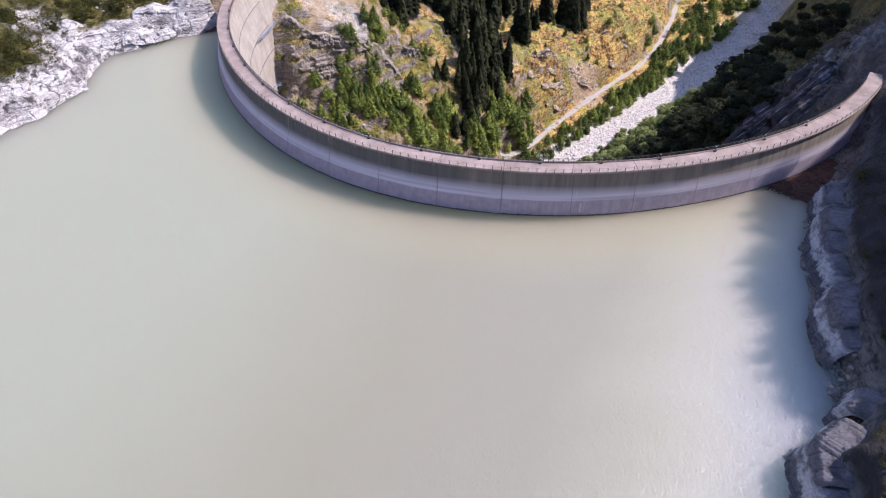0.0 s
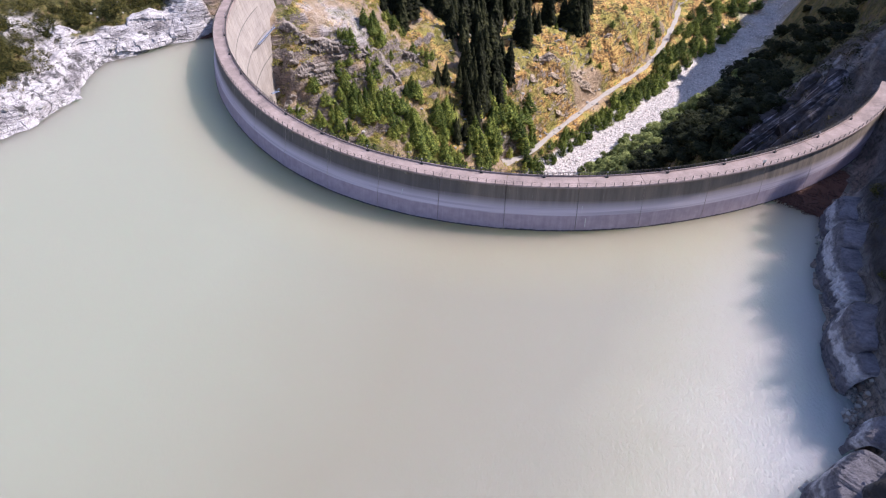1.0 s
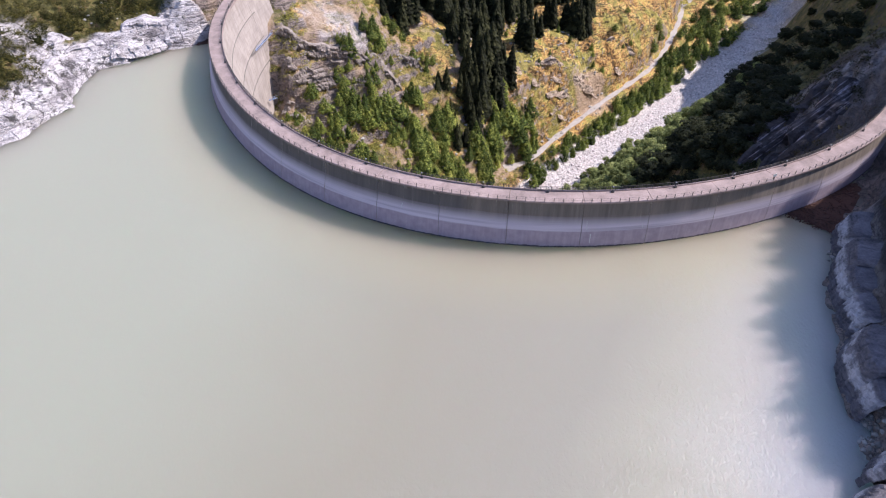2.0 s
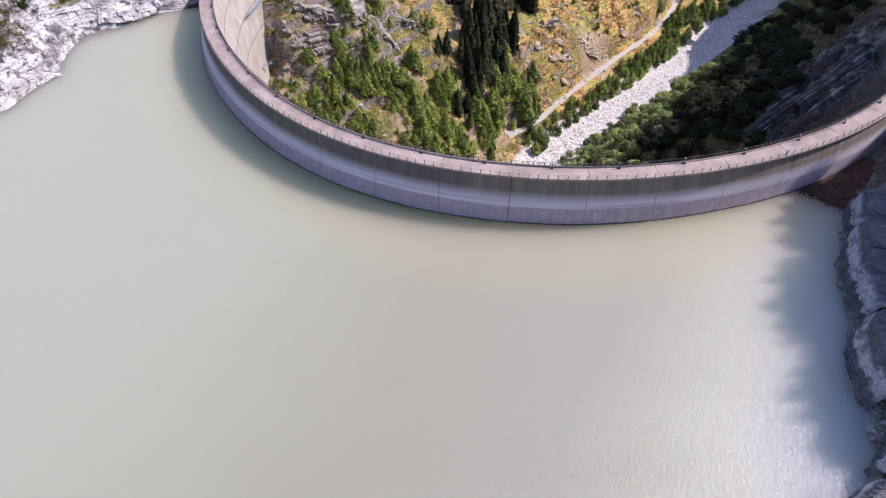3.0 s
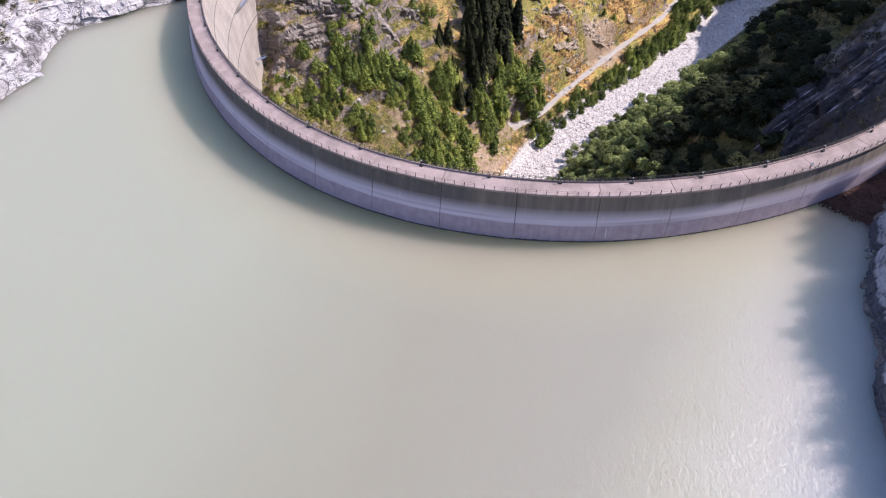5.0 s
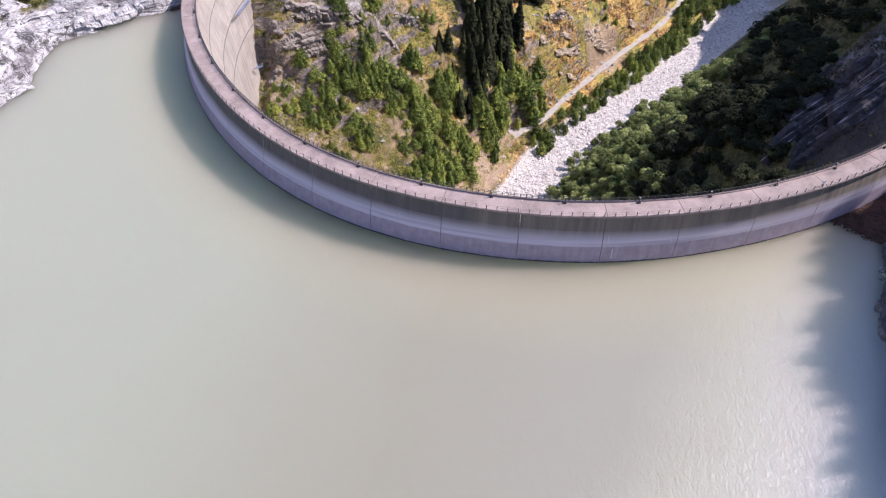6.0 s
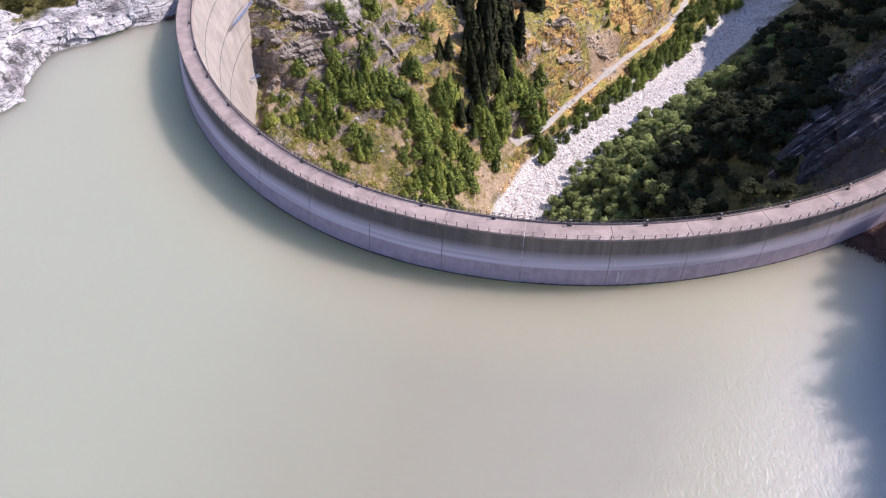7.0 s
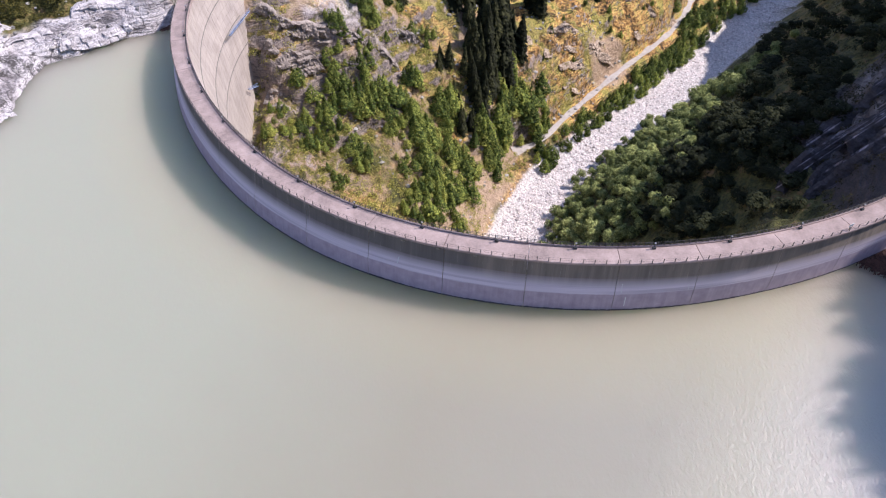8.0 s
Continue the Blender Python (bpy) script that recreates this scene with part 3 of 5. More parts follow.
def ground_shape(x, y):
    z, k = land(x, y)
    slope_side = k["below"] * smooth(16, 40, np.abs(k["d"]))
    slab = slab_mask(x, y)
    near = smooth(150, 110, k["s"]) * (k["d"] > 0)
    ridge = 1 - np.abs(fbm(x * 0.09, y * 0.09, z * 0.05, 31, 5))
    steps = fbm(x * 0.05, y * 0.05, z * 0.22, 41, 4)
    z = z + slope_side * (1 - slab) * (2.2 * (ridge - 0.72) + 1.6 * steps)
    tilt = 0.10 * x - 0.05 * y + 2.5 * fbm(x * 0.03, y * 0.03, 0, 45, 3)
    rough = slope_side * (1 - slab) * (k["d"] > 0) * smooth(-0.35, 0.25, fbm(x * 0.035, y * 0.035, 0, 47, 3) + 0.5 * near * smooth(45, 60, k["d"]))
    z = z + rough * 0.75 * (ledges(z + tilt, 4.6, 4.0) - (z + tilt))
    z = z + rough * 0.45 * (ledges(z + tilt, 1.7, 3.0) - (z + tilt))
    z = z + rough * 0.55 * fbm(x * 0.45, y * 0.45, z * 0.3, 49, 3)
    z = z + slope_side * (1 - slab) * (k["d"] > 0) * (1 - near) * (3.2 * fbm(x * 0.14, y * 0.14, 0, 62, 4) + 0.7 * (0.6 - np.abs(fbm(x * 0.3, y * 0.3, 0, 63, 3))))
    bare = slope_side * (k["d"] > 0) * smooth(95, 125, k["s"]) * smooth(26, 34, k["d"])
    crag = k["below"] * (k["d"] < 0) * smooth(1.25, 0.7, np.hypot((x - 122) / 24, (y - 205) / 26) + 0.3 * fbm(x * 0.08, y * 0.08, 0, 66, 3))
    beds = 0.62 * x - 0.5 * y + 0.9 * z + 2.0 * fbm(x * 0.07, y * 0.07, 0, 67, 3)
    z = z + (crag + 0.35 * slope_side * (k["d"] < 0)) * (0.55 * (ledges(beds, 5.5, 6.0) - beds) + 0.9 * fbm(x * 0.25, y * 0.25, z * 0.1, 68, 4))
    tread = z + 0.06 * x - 0.10 * y + 1.8 * fbm(x * 0.06, y * 0.06, 0, 64, 3)
    z = z + bare * (0.5 + 0.48 * smooth(-0.3, 0.3, fbm(x * 0.04, y * 0.04, 0, 65, 2))) * (ledges(tread, 3.2, 5.0) - tread)
    shore_l = (1 - k["below"]) * smooth(-4, 2, k["ul"])
    shore_r = (1 - k["below"]) * smooth(-4, 2, k["ur"])
    z = z + shore_l * (1.0 * fbm(x * 0.2, y * 0.2, z * 0.3, 51, 5) + 0.7 * (1 - np.abs(fbm(x * 0.35, y * 0.35, 0, 57, 4))) - 0.5)
    warp = z + 0.12 * x + 1.6 * fbm(x * 0.12, y * 0.12, 0, 55, 3)
    z = z + shore_l * smooth(0.6, 2.2, k["ul"]) * (0.8 * (ledges(warp, 2.9, 5.0) - warp) + 0.9 * fbm(x * 0.3, y * 0.3, 0, 79, 3))
    # slabs of the shaded bank: leaning joints cut it into blocks
    lean = 0.55 * x + 0.8 * y + 1.5 * fbm(x * 0.08, y * 0.08, 0, 58, 3)
    cut = ledges(lean, 5.2, 6.0) - lean
    z = z + shore_r * smooth(14, 2, k["ur"]) * (0.22 * cut + 1.3 * fbm(x * 0.22, y * 0.22, z * 0.1, 59, 4))
    z = z + shore_r * smooth(6, 16, k["ur"]) * 1.3 * fbm(x * 0.1, y * 0.1, 0, 60, 4)
    z = z + k["below"] * smooth(18, 6, np.abs(k["d"])) * 0.5 * fbm(x * 0.4, y * 0.4, 0, 61, 3)
    # bench for the track
    off, far = off_line(ROAD, x, y)
    bench = np.interp(far, (0, 30, 130, 160, 230, 400), (-89.4, -89.2, -89.6, -90.5, -94.5, -103))
    w = smooth(5.5, 2.4, np.abs(off)) * k["below"]
    z = z * (1 - w) + bench * w
    k["slab"], k["rough"], k["bare"] = slab, rough, bare
    k["crag"] = crag
    return z, k


def spaced(stops):
    out = [stops[0][0]]
    for (a, b, step) in stops:
        n = max(1, round((b - a) / step))
        out += [a + (b - a) * (i + 1) / n for i in range(n)]
    return np.array(out)


def sheet():
    xs = np.r_[-np.geomspace(2600, 170, 26), spaced([(-158, -70, 1.0), (-70, 60, 0.8), (60, 104, 0.6), (104, 175, 1.1)]), np.geomspace(182, 2600, 34)]
    ys = np.r_[-np.geomspace(2600, 20, 26), spaced([(-10, 40, 4), (40, 140, 0.8), (140, 225, 1.1), (225, 300, 0.8), (300, 420, 1.3), (420, 520, 3)]), np.geomspace(530, 2600, 24)]
    x, y = np.meshgrid(xs, ys)
    z, k = ground_shape(x, y)
    ny, nx = x.shape
    i = np.arange(ny * nx).reshape(ny, nx)
    quads = np.stack([i[:-1, :-1], i[:-1, 1:], i[1:, 1:], i[1:, :-1]], -1).reshape(-1, 4)
    LAND.update(x=xs, y=ys, z=z, d=k["d"], s=k["s"], ul=k["ul"], ur=k["ur"], below=k["below"], slab=k["slab"])
    me = soup("ground", np.stack([x, y, z], -1).reshape(-1, 3), quads, GROUND, True)
    gx, gy = np.gradient(z, axis=1) / np.gradient(x, axis=1), np.gradient(z, axis=0) / np.gradient(y, axis=0)
    steep = np.hypot(gx, gy)
    n1 = fbm(x * 0.045, y * 0.045, 0, 71, 4)
    near_left = k["below"] * (k["d"] > 0) * smooth(140, 60, k["s"])
    rock = smooth(1.3, 2.7, steep + 1.1 * n1) * 0.8 * (k["below"] * (0.55 + 0.45 * near_left) + (1 - k["below"]) * 0.0) + near_left * smooth(45, 62, k["d"]) * 0.45
    rock = np.maximum(rock, (1 - k["below"]) * smooth(22, 6, k["ur"]) * (k["ur"] > -4) * 0.9)
    rock = np.maximum(rock, k["below"] * (k["d"] < 0) * smooth(78, 92, -k["d"]) * smooth(240, 90, k["s"]) * 0.8)
    rock = np.maximum(rock, k["bare"] * smooth(1.2, 2.2, steep + 0.6 * n1) * 0.55)
    pale_shelf = (1 - k["below"]) * (k["ur"] > -3) * smooth(3.6, 5.0, z + 1.2 * n1) * smooth(10.5, 8.5, z + 2.5 * n1) * smooth(9, 6, k["ur"])
    pale = (1 - k["below"]) * smooth(10, 8, k["ul"] + 12 * n1) * (k["ul"] > -20)
    pale = np.maximum(pale, 0.8 * (1 - k["below"]) * smooth(11, 7, np.hypot(x + 127, y - 212) + 8 * n1))
    pale = np.maximum(np.maximum(pale, 0.25 * pale_shelf), 0.42 * k["slab"] * k["below"])
    pale = np.maximum(pale, 0.3 * k["crag"] * smooth(-0.25, 0.3, fbm(0.62 * x - 0.5 * y, 0.08 * (x + y), 0.3 * z, 75, 4)))
    # where rock gets the painted shade: right bank and right gorge side
    painted_shade = np.maximum((1 - k["below"]) * smooth(3.6, 6.0, k["ur"]), k["below"] * (k["d"] < 0) * smooth(30, 60, -k["d"]) * 0.85)
    painted_shade = painted_shade * (1 - 0.25 * k["crag"])
    rock = np.maximum(rock, 0.95 * k["crag"])
    soil = k["below"] * smooth(12, 15, k["d"]) * smooth(34, 24, k["d"]) * smooth(95, 75, k["s"])
    scree = smooth(1.2, 0.75, np.hypot((x - 79) * 0.8 + (y - 344) * 0.6, ((y - 344) * 0.8 - (x - 79) * 0.6) * 1.6) / 13 + 0.5 * n1)
    trail = smooth(3.4, 1.6, np.abs(off_line(TRAIL, x, y)[0]) + 1.2 * n1)
    worn = 0.75 * (k["d"] > 0) * smooth(150, 100, k["s"]) * smooth(0.05, 0.4, fbm(x * 0.12, y * 0.12, 0, 87, 4))
    soil = np.maximum(soil, k["below"] * np.maximum(np.maximum(0.9 * scree, trail), worn))
    soil = np.maximum(soil, smooth(9, 5, np.hypot(x + 81, y - 246) + 4 * n1) * (1 - k["below"]))
    dry = k["below"] * (k["d"] > 0) * smooth(-0.5, 0.35, n1 + 0.5 * smooth(70, 150, k["s"])) + (1 - k["below"]) * 0.15
    n2 = fbm(x * 0.08, y * 0.08, 0, 73, 4)
    lush = np.maximum((1 - k["below"]) * 0.9, k["below"] * np.where(k["d"] > 0, smooth(150, 85, k["s"]) * smooth(-0.15, 0.35, n2), smooth(-0.9, -0.4, n2)))
    gravel = k["below"] * smooth(13.5, 11.5, np.abs(k["d"]) + 1.5 * n1)
    for name, value in (("painted_shade", painted_shade), ("rock", rock), ("pale", pale), ("soil", soil), ("lush", lush), ("dry", dry), ("gravel", gravel)):
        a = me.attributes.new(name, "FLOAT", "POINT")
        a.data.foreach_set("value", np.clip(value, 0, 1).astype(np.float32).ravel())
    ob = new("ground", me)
    return tagged(ob, "rocky alpine valley ground with dry grass and pale shore", "ground", kind="structure")


LAND = {}
# the worn trail that goes on from the track's end down to the river bed
TRAIL = np.array(((32, 285), (27, 276), (21, 268), (17, 258), (14, 247)))
ground = sheet()


def look_up(name, x, y):
    """A value of the ground sheet at a place, between its four nearest corners."""
    xs, ys, grid = LAND["x"], LAND["y"], LAND[name]
    i = np.clip(np.searchsorted(xs, x) - 1, 0, len(xs) - 2)
    j = np.clip(np.searchsorted(ys, y) - 1, 0, len(ys) - 2)
    u, v = (x - xs[i]) / (xs[i + 1] - xs[i]), (y - ys[j]) / (ys[j + 1] - ys[j])
    return (grid[j, i] * (1 - u) + grid[j, i + 1] * u) * (1 - v) + (grid[j + 1, i] * (1 - u) + grid[j + 1, i + 1] * u) * v


def ground_z(x, y):
    return float(look_up("z", x, y))


def from_track(x, y):
    return float(abs(off_line(ROAD, np.array([x]), np.array([y]))[0][0]))


# ---- reservoir ----
def reservoir():
    deg = np.linspace(-112, 62, 120)
    rr = arc_r(deg) - 2.0
    arc = [(CX + r * math.sin(radians(a)), CY - r * math.cos(radians(a))) for a, r in zip(deg, rr)]
    rim = arc + [(140, 150), (160, 60), (140, -60), (110, -400), (0, -1500), (-500, -1500), (-420, -200), (-260, 60), (-200, 180), (-170, 262)]
    bm = bmesh.new()
    top = [bm.verts.new((x, y, 0)) for x, y in rim]
    bm.faces.new(top)
    me = bpy.data.meshes.new("water")
    bmesh.ops.triangulate(bm, faces=bm.faces)
    bm.to_mesh(me)
    bm.free()
    me.materials.append(WATER)
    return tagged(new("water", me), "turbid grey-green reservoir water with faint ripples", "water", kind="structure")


reservoir()

# ---- dam ----
JOINTS = [-108, -99.6, -91.2, -82.8, -74.5, -66.4, -58.3, -50.2, -42.2, -33.9, -26.0, -17.9, -9.7, -1.0, 6.9, 15.3, 23.2, 31.4, 39.6, 47.8, 56]


def water_step(deg):
    return np.interp(deg, (-110, -70, -20, 0, 15, 60), (2.0, 2.0, 1.5, 1.0, 0.3, 0.1))


def at(deg, r, z):
    return (CX + r * math.sin(radians(deg)), CY - r * math.cos(radians(deg)), z)


def ring(deg):
    """One upright section of the dam as (radius, height) pairs, from the deck's outer edge down the lake side and up the valley side."""
    r, w = float(arc_r(deg)), float(water_step(deg))
    lake = [(r - 0.35, CREST - 0.45), (r - 0.45, CREST - 1.1), (r - 0.25, 9.0), (r + 0.30 * w, 6.0), (r + 0.66 * w, 4.2), (r + w, 0.0), (r + w + 1.0, -8), (r + w + 1.8, -30), (r + w, -110)]
    valley = [(r - 21, -110), (r - 15.5, -80), (r - 10.4, -45), (r - 8.6, -26), (r - 8.0, -14), (r - 7.0, -5), (r - 5.5, 2.0), (r - 4.3, 8.0), (r - 3.9, CREST - 0.45)]
    return lake, valley


def loft(sections, closed=True):
    bm = bmesh.new()
    rows = [[bm.verts.new(p) for p in sec] for sec in sections]
    n = len(rows[0])
    for a, b in zip(rows[:-1], rows[1:]):
        for i in range(n if closed else n - 1):
            bm.faces.new((a[i], a[(i + 1) % n], b[(i + 1) % n], b[i]))
    if closed:
        bm.faces.new(rows[0][::-1])
        bm.faces.new(rows[-1])
    bmesh.ops.recalc_face_normals(bm, faces=bm.faces)
    return bm


dam = tagged(empty("arch_dam", Matrix.Translation((CX, CY - 106, -100))), "weathered grey concrete arch dam with stained upper wall", "dam")
bpy.context.view_layer.update()


def fixed(ob):
    """Keeps a part that was built at its true place where it is."""
    ob.matrix_parent_inverse = ob.parent.matrix_world.inverted()
    return ob


for a, b in zip(JOINTS[:-1], JOINTS[1:]):
    gap = 0.027
    sections, decks = [], []
    for u in np.linspace(a + gap, b - gap, 5):
        lake, valley = ring(u)
        sections.append([at(u, r, z) for r, z in lake + valley])
        r = float(arc_r(u))
        decks.append([at(u, q, z) for q, z in ((r, CREST - 0.12), (r, CREST - 0.45), (r - 4.3, CREST - 0.45), (r - 4.3, CREST - 0.12), (r - 4.2, CREST), (r - 0.1, CREST))])
    bm = loft(sections)
    bm.normal_update()
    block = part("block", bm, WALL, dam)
    block.data.materials.append(FACE)
    for p in block.data.polygons:
        c = p.center
        if math.hypot(c[0] - CX, c[1] - CY) < float(arc_r((a + b) / 2)) - 2.0:
            p.material_index = 1
    fixed(block)
    fixed(part("deck_slab", loft(decks), DECK, dam, "pinkish worn concrete roadway slab"))

# corbels under the lakeside edge of the deck
corbel = bmesh.new()
lower = [corbel.verts.new(p) for p in ((-0.35, -0.05, -1.0), (0.35, -0.05, -1.0), (0.35, 0.25, -1.0), (-0.35, 0.25, -1.0))]
upper = [corbel.verts.new(p) for p in ((-0.35, -0.55, -0.02), (0.35, -0.55, -0.02), (0.35, 0.25, -0.02), (-0.35, 0.25, -0.02))]
corbel.faces.new(lower[::-1])
corbel.faces.new(upper)
for i in range(4):
    corbel.faces.new((lower[i], lower[(i + 1) % 4], upper[(i + 1) % 4], upper[i]))
corbel_mesh = bpy.data.meshes.new("corbel")
corbel.to_mesh(corbel_mesh)
corbel.free()
corbel_mesh.materials.append(DARK_CONCRETE)
for i in range(17):
    u = -74 + 3.7 * i
    ob = hang("corbel", corbel_mesh, None, dam)
    ob.matrix_parent_inverse = dam.matrix_world.inverted()
    ob.matrix_basis = pose(*at(u, float(arc_r(u)) - 0.45, CREST - 0.44), 0, 0, u)

# ---- track along the valley floor ----
def track():
    bm = bmesh.new()
    pts = [Vector((*p, 0)) for p in ROAD]
    dense = []
    for a, b in zip(pts[:-1], pts[1:]):
        n = max(2, int((b - a).length / 2.0))
        dense += [a.lerp(b, i / n) for i in range(n)]
    dense.append(pts[-1])
    for _ in range(6):
        dense = [dense[0]] + [(p + q + r) / 3 for p, q, r in zip(dense[:-2], dense[1:-1], dense[2:])] + [dense[-1]]
    rows = []
    for i, p in enumerate(dense):
        way = (dense[min(i + 1, len(dense) - 1)] - dense[max(i - 1, 0)]).normalized()
        side = Vector((-way.y, way.x, 0))
        wide = 1.9 + 0.35 * math.sin(i * 0.7) + (1.0 * max(0, 1 - i / 4))
        row = []
        for k in (-1.0, -0.5, 0.0, 0.5, 1.0):
            q = p + side * k * wide
            row.append(bm.verts.new((q.x, q.y, ground_z(q.x, q.y) + (0.12 if abs(k) < 1 else -0.1))))
        rows.append(row)
    for a, b in zip(rows[:-1], rows[1:]):
        for i in range(4):
            bm.faces.new((a[i], a[i + 1], b[i + 1], b[i]))
    bmesh.ops.recalc_face_normals(bm, faces=bm.faces)
    me = bpy.data.meshes.new("road")
    bm.to_mesh(me)
    bm.free()
    me.materials.append(TRACK)
    return tagged(new("road", me), "pale gravel track along the valley floor", "road", kind="structure")


track()


# ---- railings and lamps on the crest ----
def bar(bm, a, b, thick, sides=6, thin=None):
    """A round bar from a to b."""
    a, b = Vector(a), Vector(b)
    turn = (b - a).to_track_quat("Z", "Y").to_matrix()
    rings = []
    for p, t in ((a, thick), (b, thin if thin is not None else thick)):
        rings.append([bm.verts.new(p + turn @ Vector((t * math.cos(2 * math.pi * i / sides), t * math.sin(2 * math.pi * i / sides), 0))) for i in range(sides)])
    for i in range(sides):
        bm.faces.new((rings[0][i], rings[0][(i + 1) % sides], rings[1][(i + 1) % sides], rings[1][i]))
    bm.faces.new(rings[0][::-1])
    bm.faces.new(rings[1])


def box(bm, low, high, bevel=0.0):
    made = bmesh.ops.create_cube(bm, size=1)["verts"]
    for v in made:
        v.co = Vector([lo + (c + 0.5) * (hi - lo) for c, lo, hi in zip(v.co, low, high)])
    if bevel:
        edges = list({e for v in made for e in v.link_edges})
        bmesh.ops.bevel(bm, geom=edges, offset=bevel, segments=1, affect="EDGES")


def upright_mesh(name, size, high, material):
    bm = bmesh.new()
    box(bm, (-size, -size, -0.05), (size, size, high), 0.015)
    me = bpy.data.meshes.new(name)
    bm.to_mesh(me)
    bm.free()
    me.materials.append(material)
    return me


def handrail(name, inset, pitch, high, size, levels, label, kerb=0.0, round_bar=0.045):
    rail = tagged(empty(name, Matrix.Translation((CX, CY - 106, CREST))), label, "railing")
    bpy.context.view_layer.update()
    post = upright_mesh("post", size, high, STEEL)
    step = math.degrees(pitch / 106.0)
    u = -104.0
    while u < 52.5:
        r = float(arc_r(u)) - inset
        ob = hang("post", post, None, rail)
        ob.matrix_parent_inverse = rail.matrix_world.inverted()
        ob.matrix_basis = pose(*at(u, r, CREST), 0, 0, u)
        u += step
    for z in levels:
        bm = bmesh.new()
        rows = []
        for a in np.linspace(-104.5, 52.8, 200):
            r = float(arc_r(a)) - inset
            rows.append([bm.verts.new(at(a, r + round_bar * c, CREST + z + round_bar * s)) for c, s in ((1, 0), (0, 1), (-1, 0), (0, -1))])
        for a, b in zip(rows[:-1], rows[1:]):
            for i in range(4):
                bm.faces.new((a[i], a[(i + 1) % 4], b[(i + 1) % 4], b[i]))
        bmesh.ops.recalc_face_normals(bm, faces=bm.faces)
        fixed(part("rail", bm, STEEL, rail))
    if kerb:
        secs = []
        for a in np.linspace(-104.5, 52.8, 200):
            r = float(arc_r(a)) - inset
            secs.append([at(a, r + dr, CREST + z) for dr, z in ((0.2, 0.003), (0.2, kerb - 0.03), (0.17, kerb), (-0.17, kerb), (-0.2, kerb - 0.03), (-0.2, 0.003))])
        fixed(part("kerb", loft(secs), DECK, rail, "low weathered concrete kerb"))
    return rail


handrail("railing", 0.16, 2.0, 0.95, 0.06, (0.48, 0.92), "steel posts and thin wires along the lakeside of the dam crest", 0.0, 0.016)
handrail("railing", 4.06, 1.2, 1.15, 0.06, (0.4, 0.78, 1.13), "dark steel valley-side railing on a concrete kerb", 0.28)


def lamp():
    ob = tagged(empty("crest_lamp"), "small dark bollard lamp standing on the dam crest", "lamp", "lamps along the crest")
    bm = bmesh.new()
    box(bm, (-0.32, -0.22, -0.02), (0.32, 0.22, 0.4), 0.04)
    part("base_block", bm, DARK, ob)
    bm = bmesh.new()
    bar(bm, (0, 0, 0.35), (0, 0, 1.35), 0.06, 8, 0.05)
    part("mast", bm, DARK, ob)
    bm = bmesh.new()
    box(bm, (-0.15, -0.15, 1.3), (0.15, 0.15, 1.5), 0.04)
    part("head", bm, GLOBE, ob, "grey lamp head")
    return ob


first_lamp = lamp()
for i in range(-11, 7):
    u = -5.2 + 7.8 * i
    m = pose(*at(u, float(arc_r(u)) - 3.55, CREST), 0, 0, u)
    if i == -11:
        first_lamp.matrix_basis = m
    else:
        copy_thing(first_lamp, m)

sign = tagged(empty("notice_board", pose(*at(22.6, float(arc_r(22.6)) - 0.5, CREST), 0, 0, 22.6)), "small white notice board on a dark post", "sign")
bm = bmesh.new()
box(bm, (-0.06, -0.05, -0.02), (0.06, 0.05, 1.2), 0.01)
part("post", bm, DARK, sign)
bm = bmesh.new()
box(bm, (-0.5, -0.11, 0.75), (0.5, -0.055, 1.45), 0.01)
part("panel", bm, PALE, sign, "blank white panel")

for u, z, high, wide in ((0.15, 1.3, 2.4, 0.16), (-0.45, 5.2, 1.7, 0.10), (6.2, 4.8, 1.1, 0.08), (-22.5, 6.0, 0.9, 0.12)):
    r = float(arc_r(u)) + float(water_step(u))
    secs = [[at(u + du, r * 1.0 + 0.03 - (0.25 if z < 3 else 0.65) * float(water_step(u)) * k + dr, z + high * k) for du, dr in ((-wide / 3, 0), (-wide / 8, 0.02), (wide / 5, 0.02), (wide / 3, 0))] for k in (0.0, 0.35, 0.7, 1.0)]
    fixed(part("lime_streak", loft(secs, False), PALE, dam, "white lime streak"))

# gallery ledges, and the blue steel stair on the valley face
for z, inset in ((3.0, 5.3), (-6.0, 7.12), (-15.0, 8.05)):
    secs = []
    for a in np.linspace(-101, -8, 110):
        r = float(arc_r(a)) - inset
        secs.append([at(a, r + 0.4, z - 0.15), at(a, r - 0.12, z - 0.15), at(a, r - 0.12, z + 0.05), at(a, r + 0.4, z + 0.15)])
    # the dark colour paints in the shadow line of each ledge
    fixed(part("ledge", loft(secs), DARK_CONCRETE, dam, "narrow concrete ledge, darkened to stand for its shadow line"))


def stair(a, b, wide):
    a, b = Vector(a), Vector(b)
    ob = tagged(empty("steel_stair", Matrix.Translation(b)), "blue painted steel stair bolted to the dam face", "stair")
    d = b - a
    side = d.cross(Vector((0, 0, 1))).normalized() * wide / 2
    for k in (-1, 1):
        bm = bmesh.new()
        bar(bm, a - b + side * k, side * k, 0.10, 6)
        part("stringer", bm, BLUE, ob)
    bm = bmesh.new()
    up = Vector((0, 0, 1.0))
    bar(bm, a - b + side + up, side + up, 0.05, 6)
    part("handrail", bm, BLUE, ob)
    n = int(d.length / 0.6)
    for i in range(n):
        p = d * (i / n) - d
        bm = bmesh.new()
        bar(bm, p - side, p + side, 0.1, 4)
        part("tread", bm, STEEL, ob)
    return ob


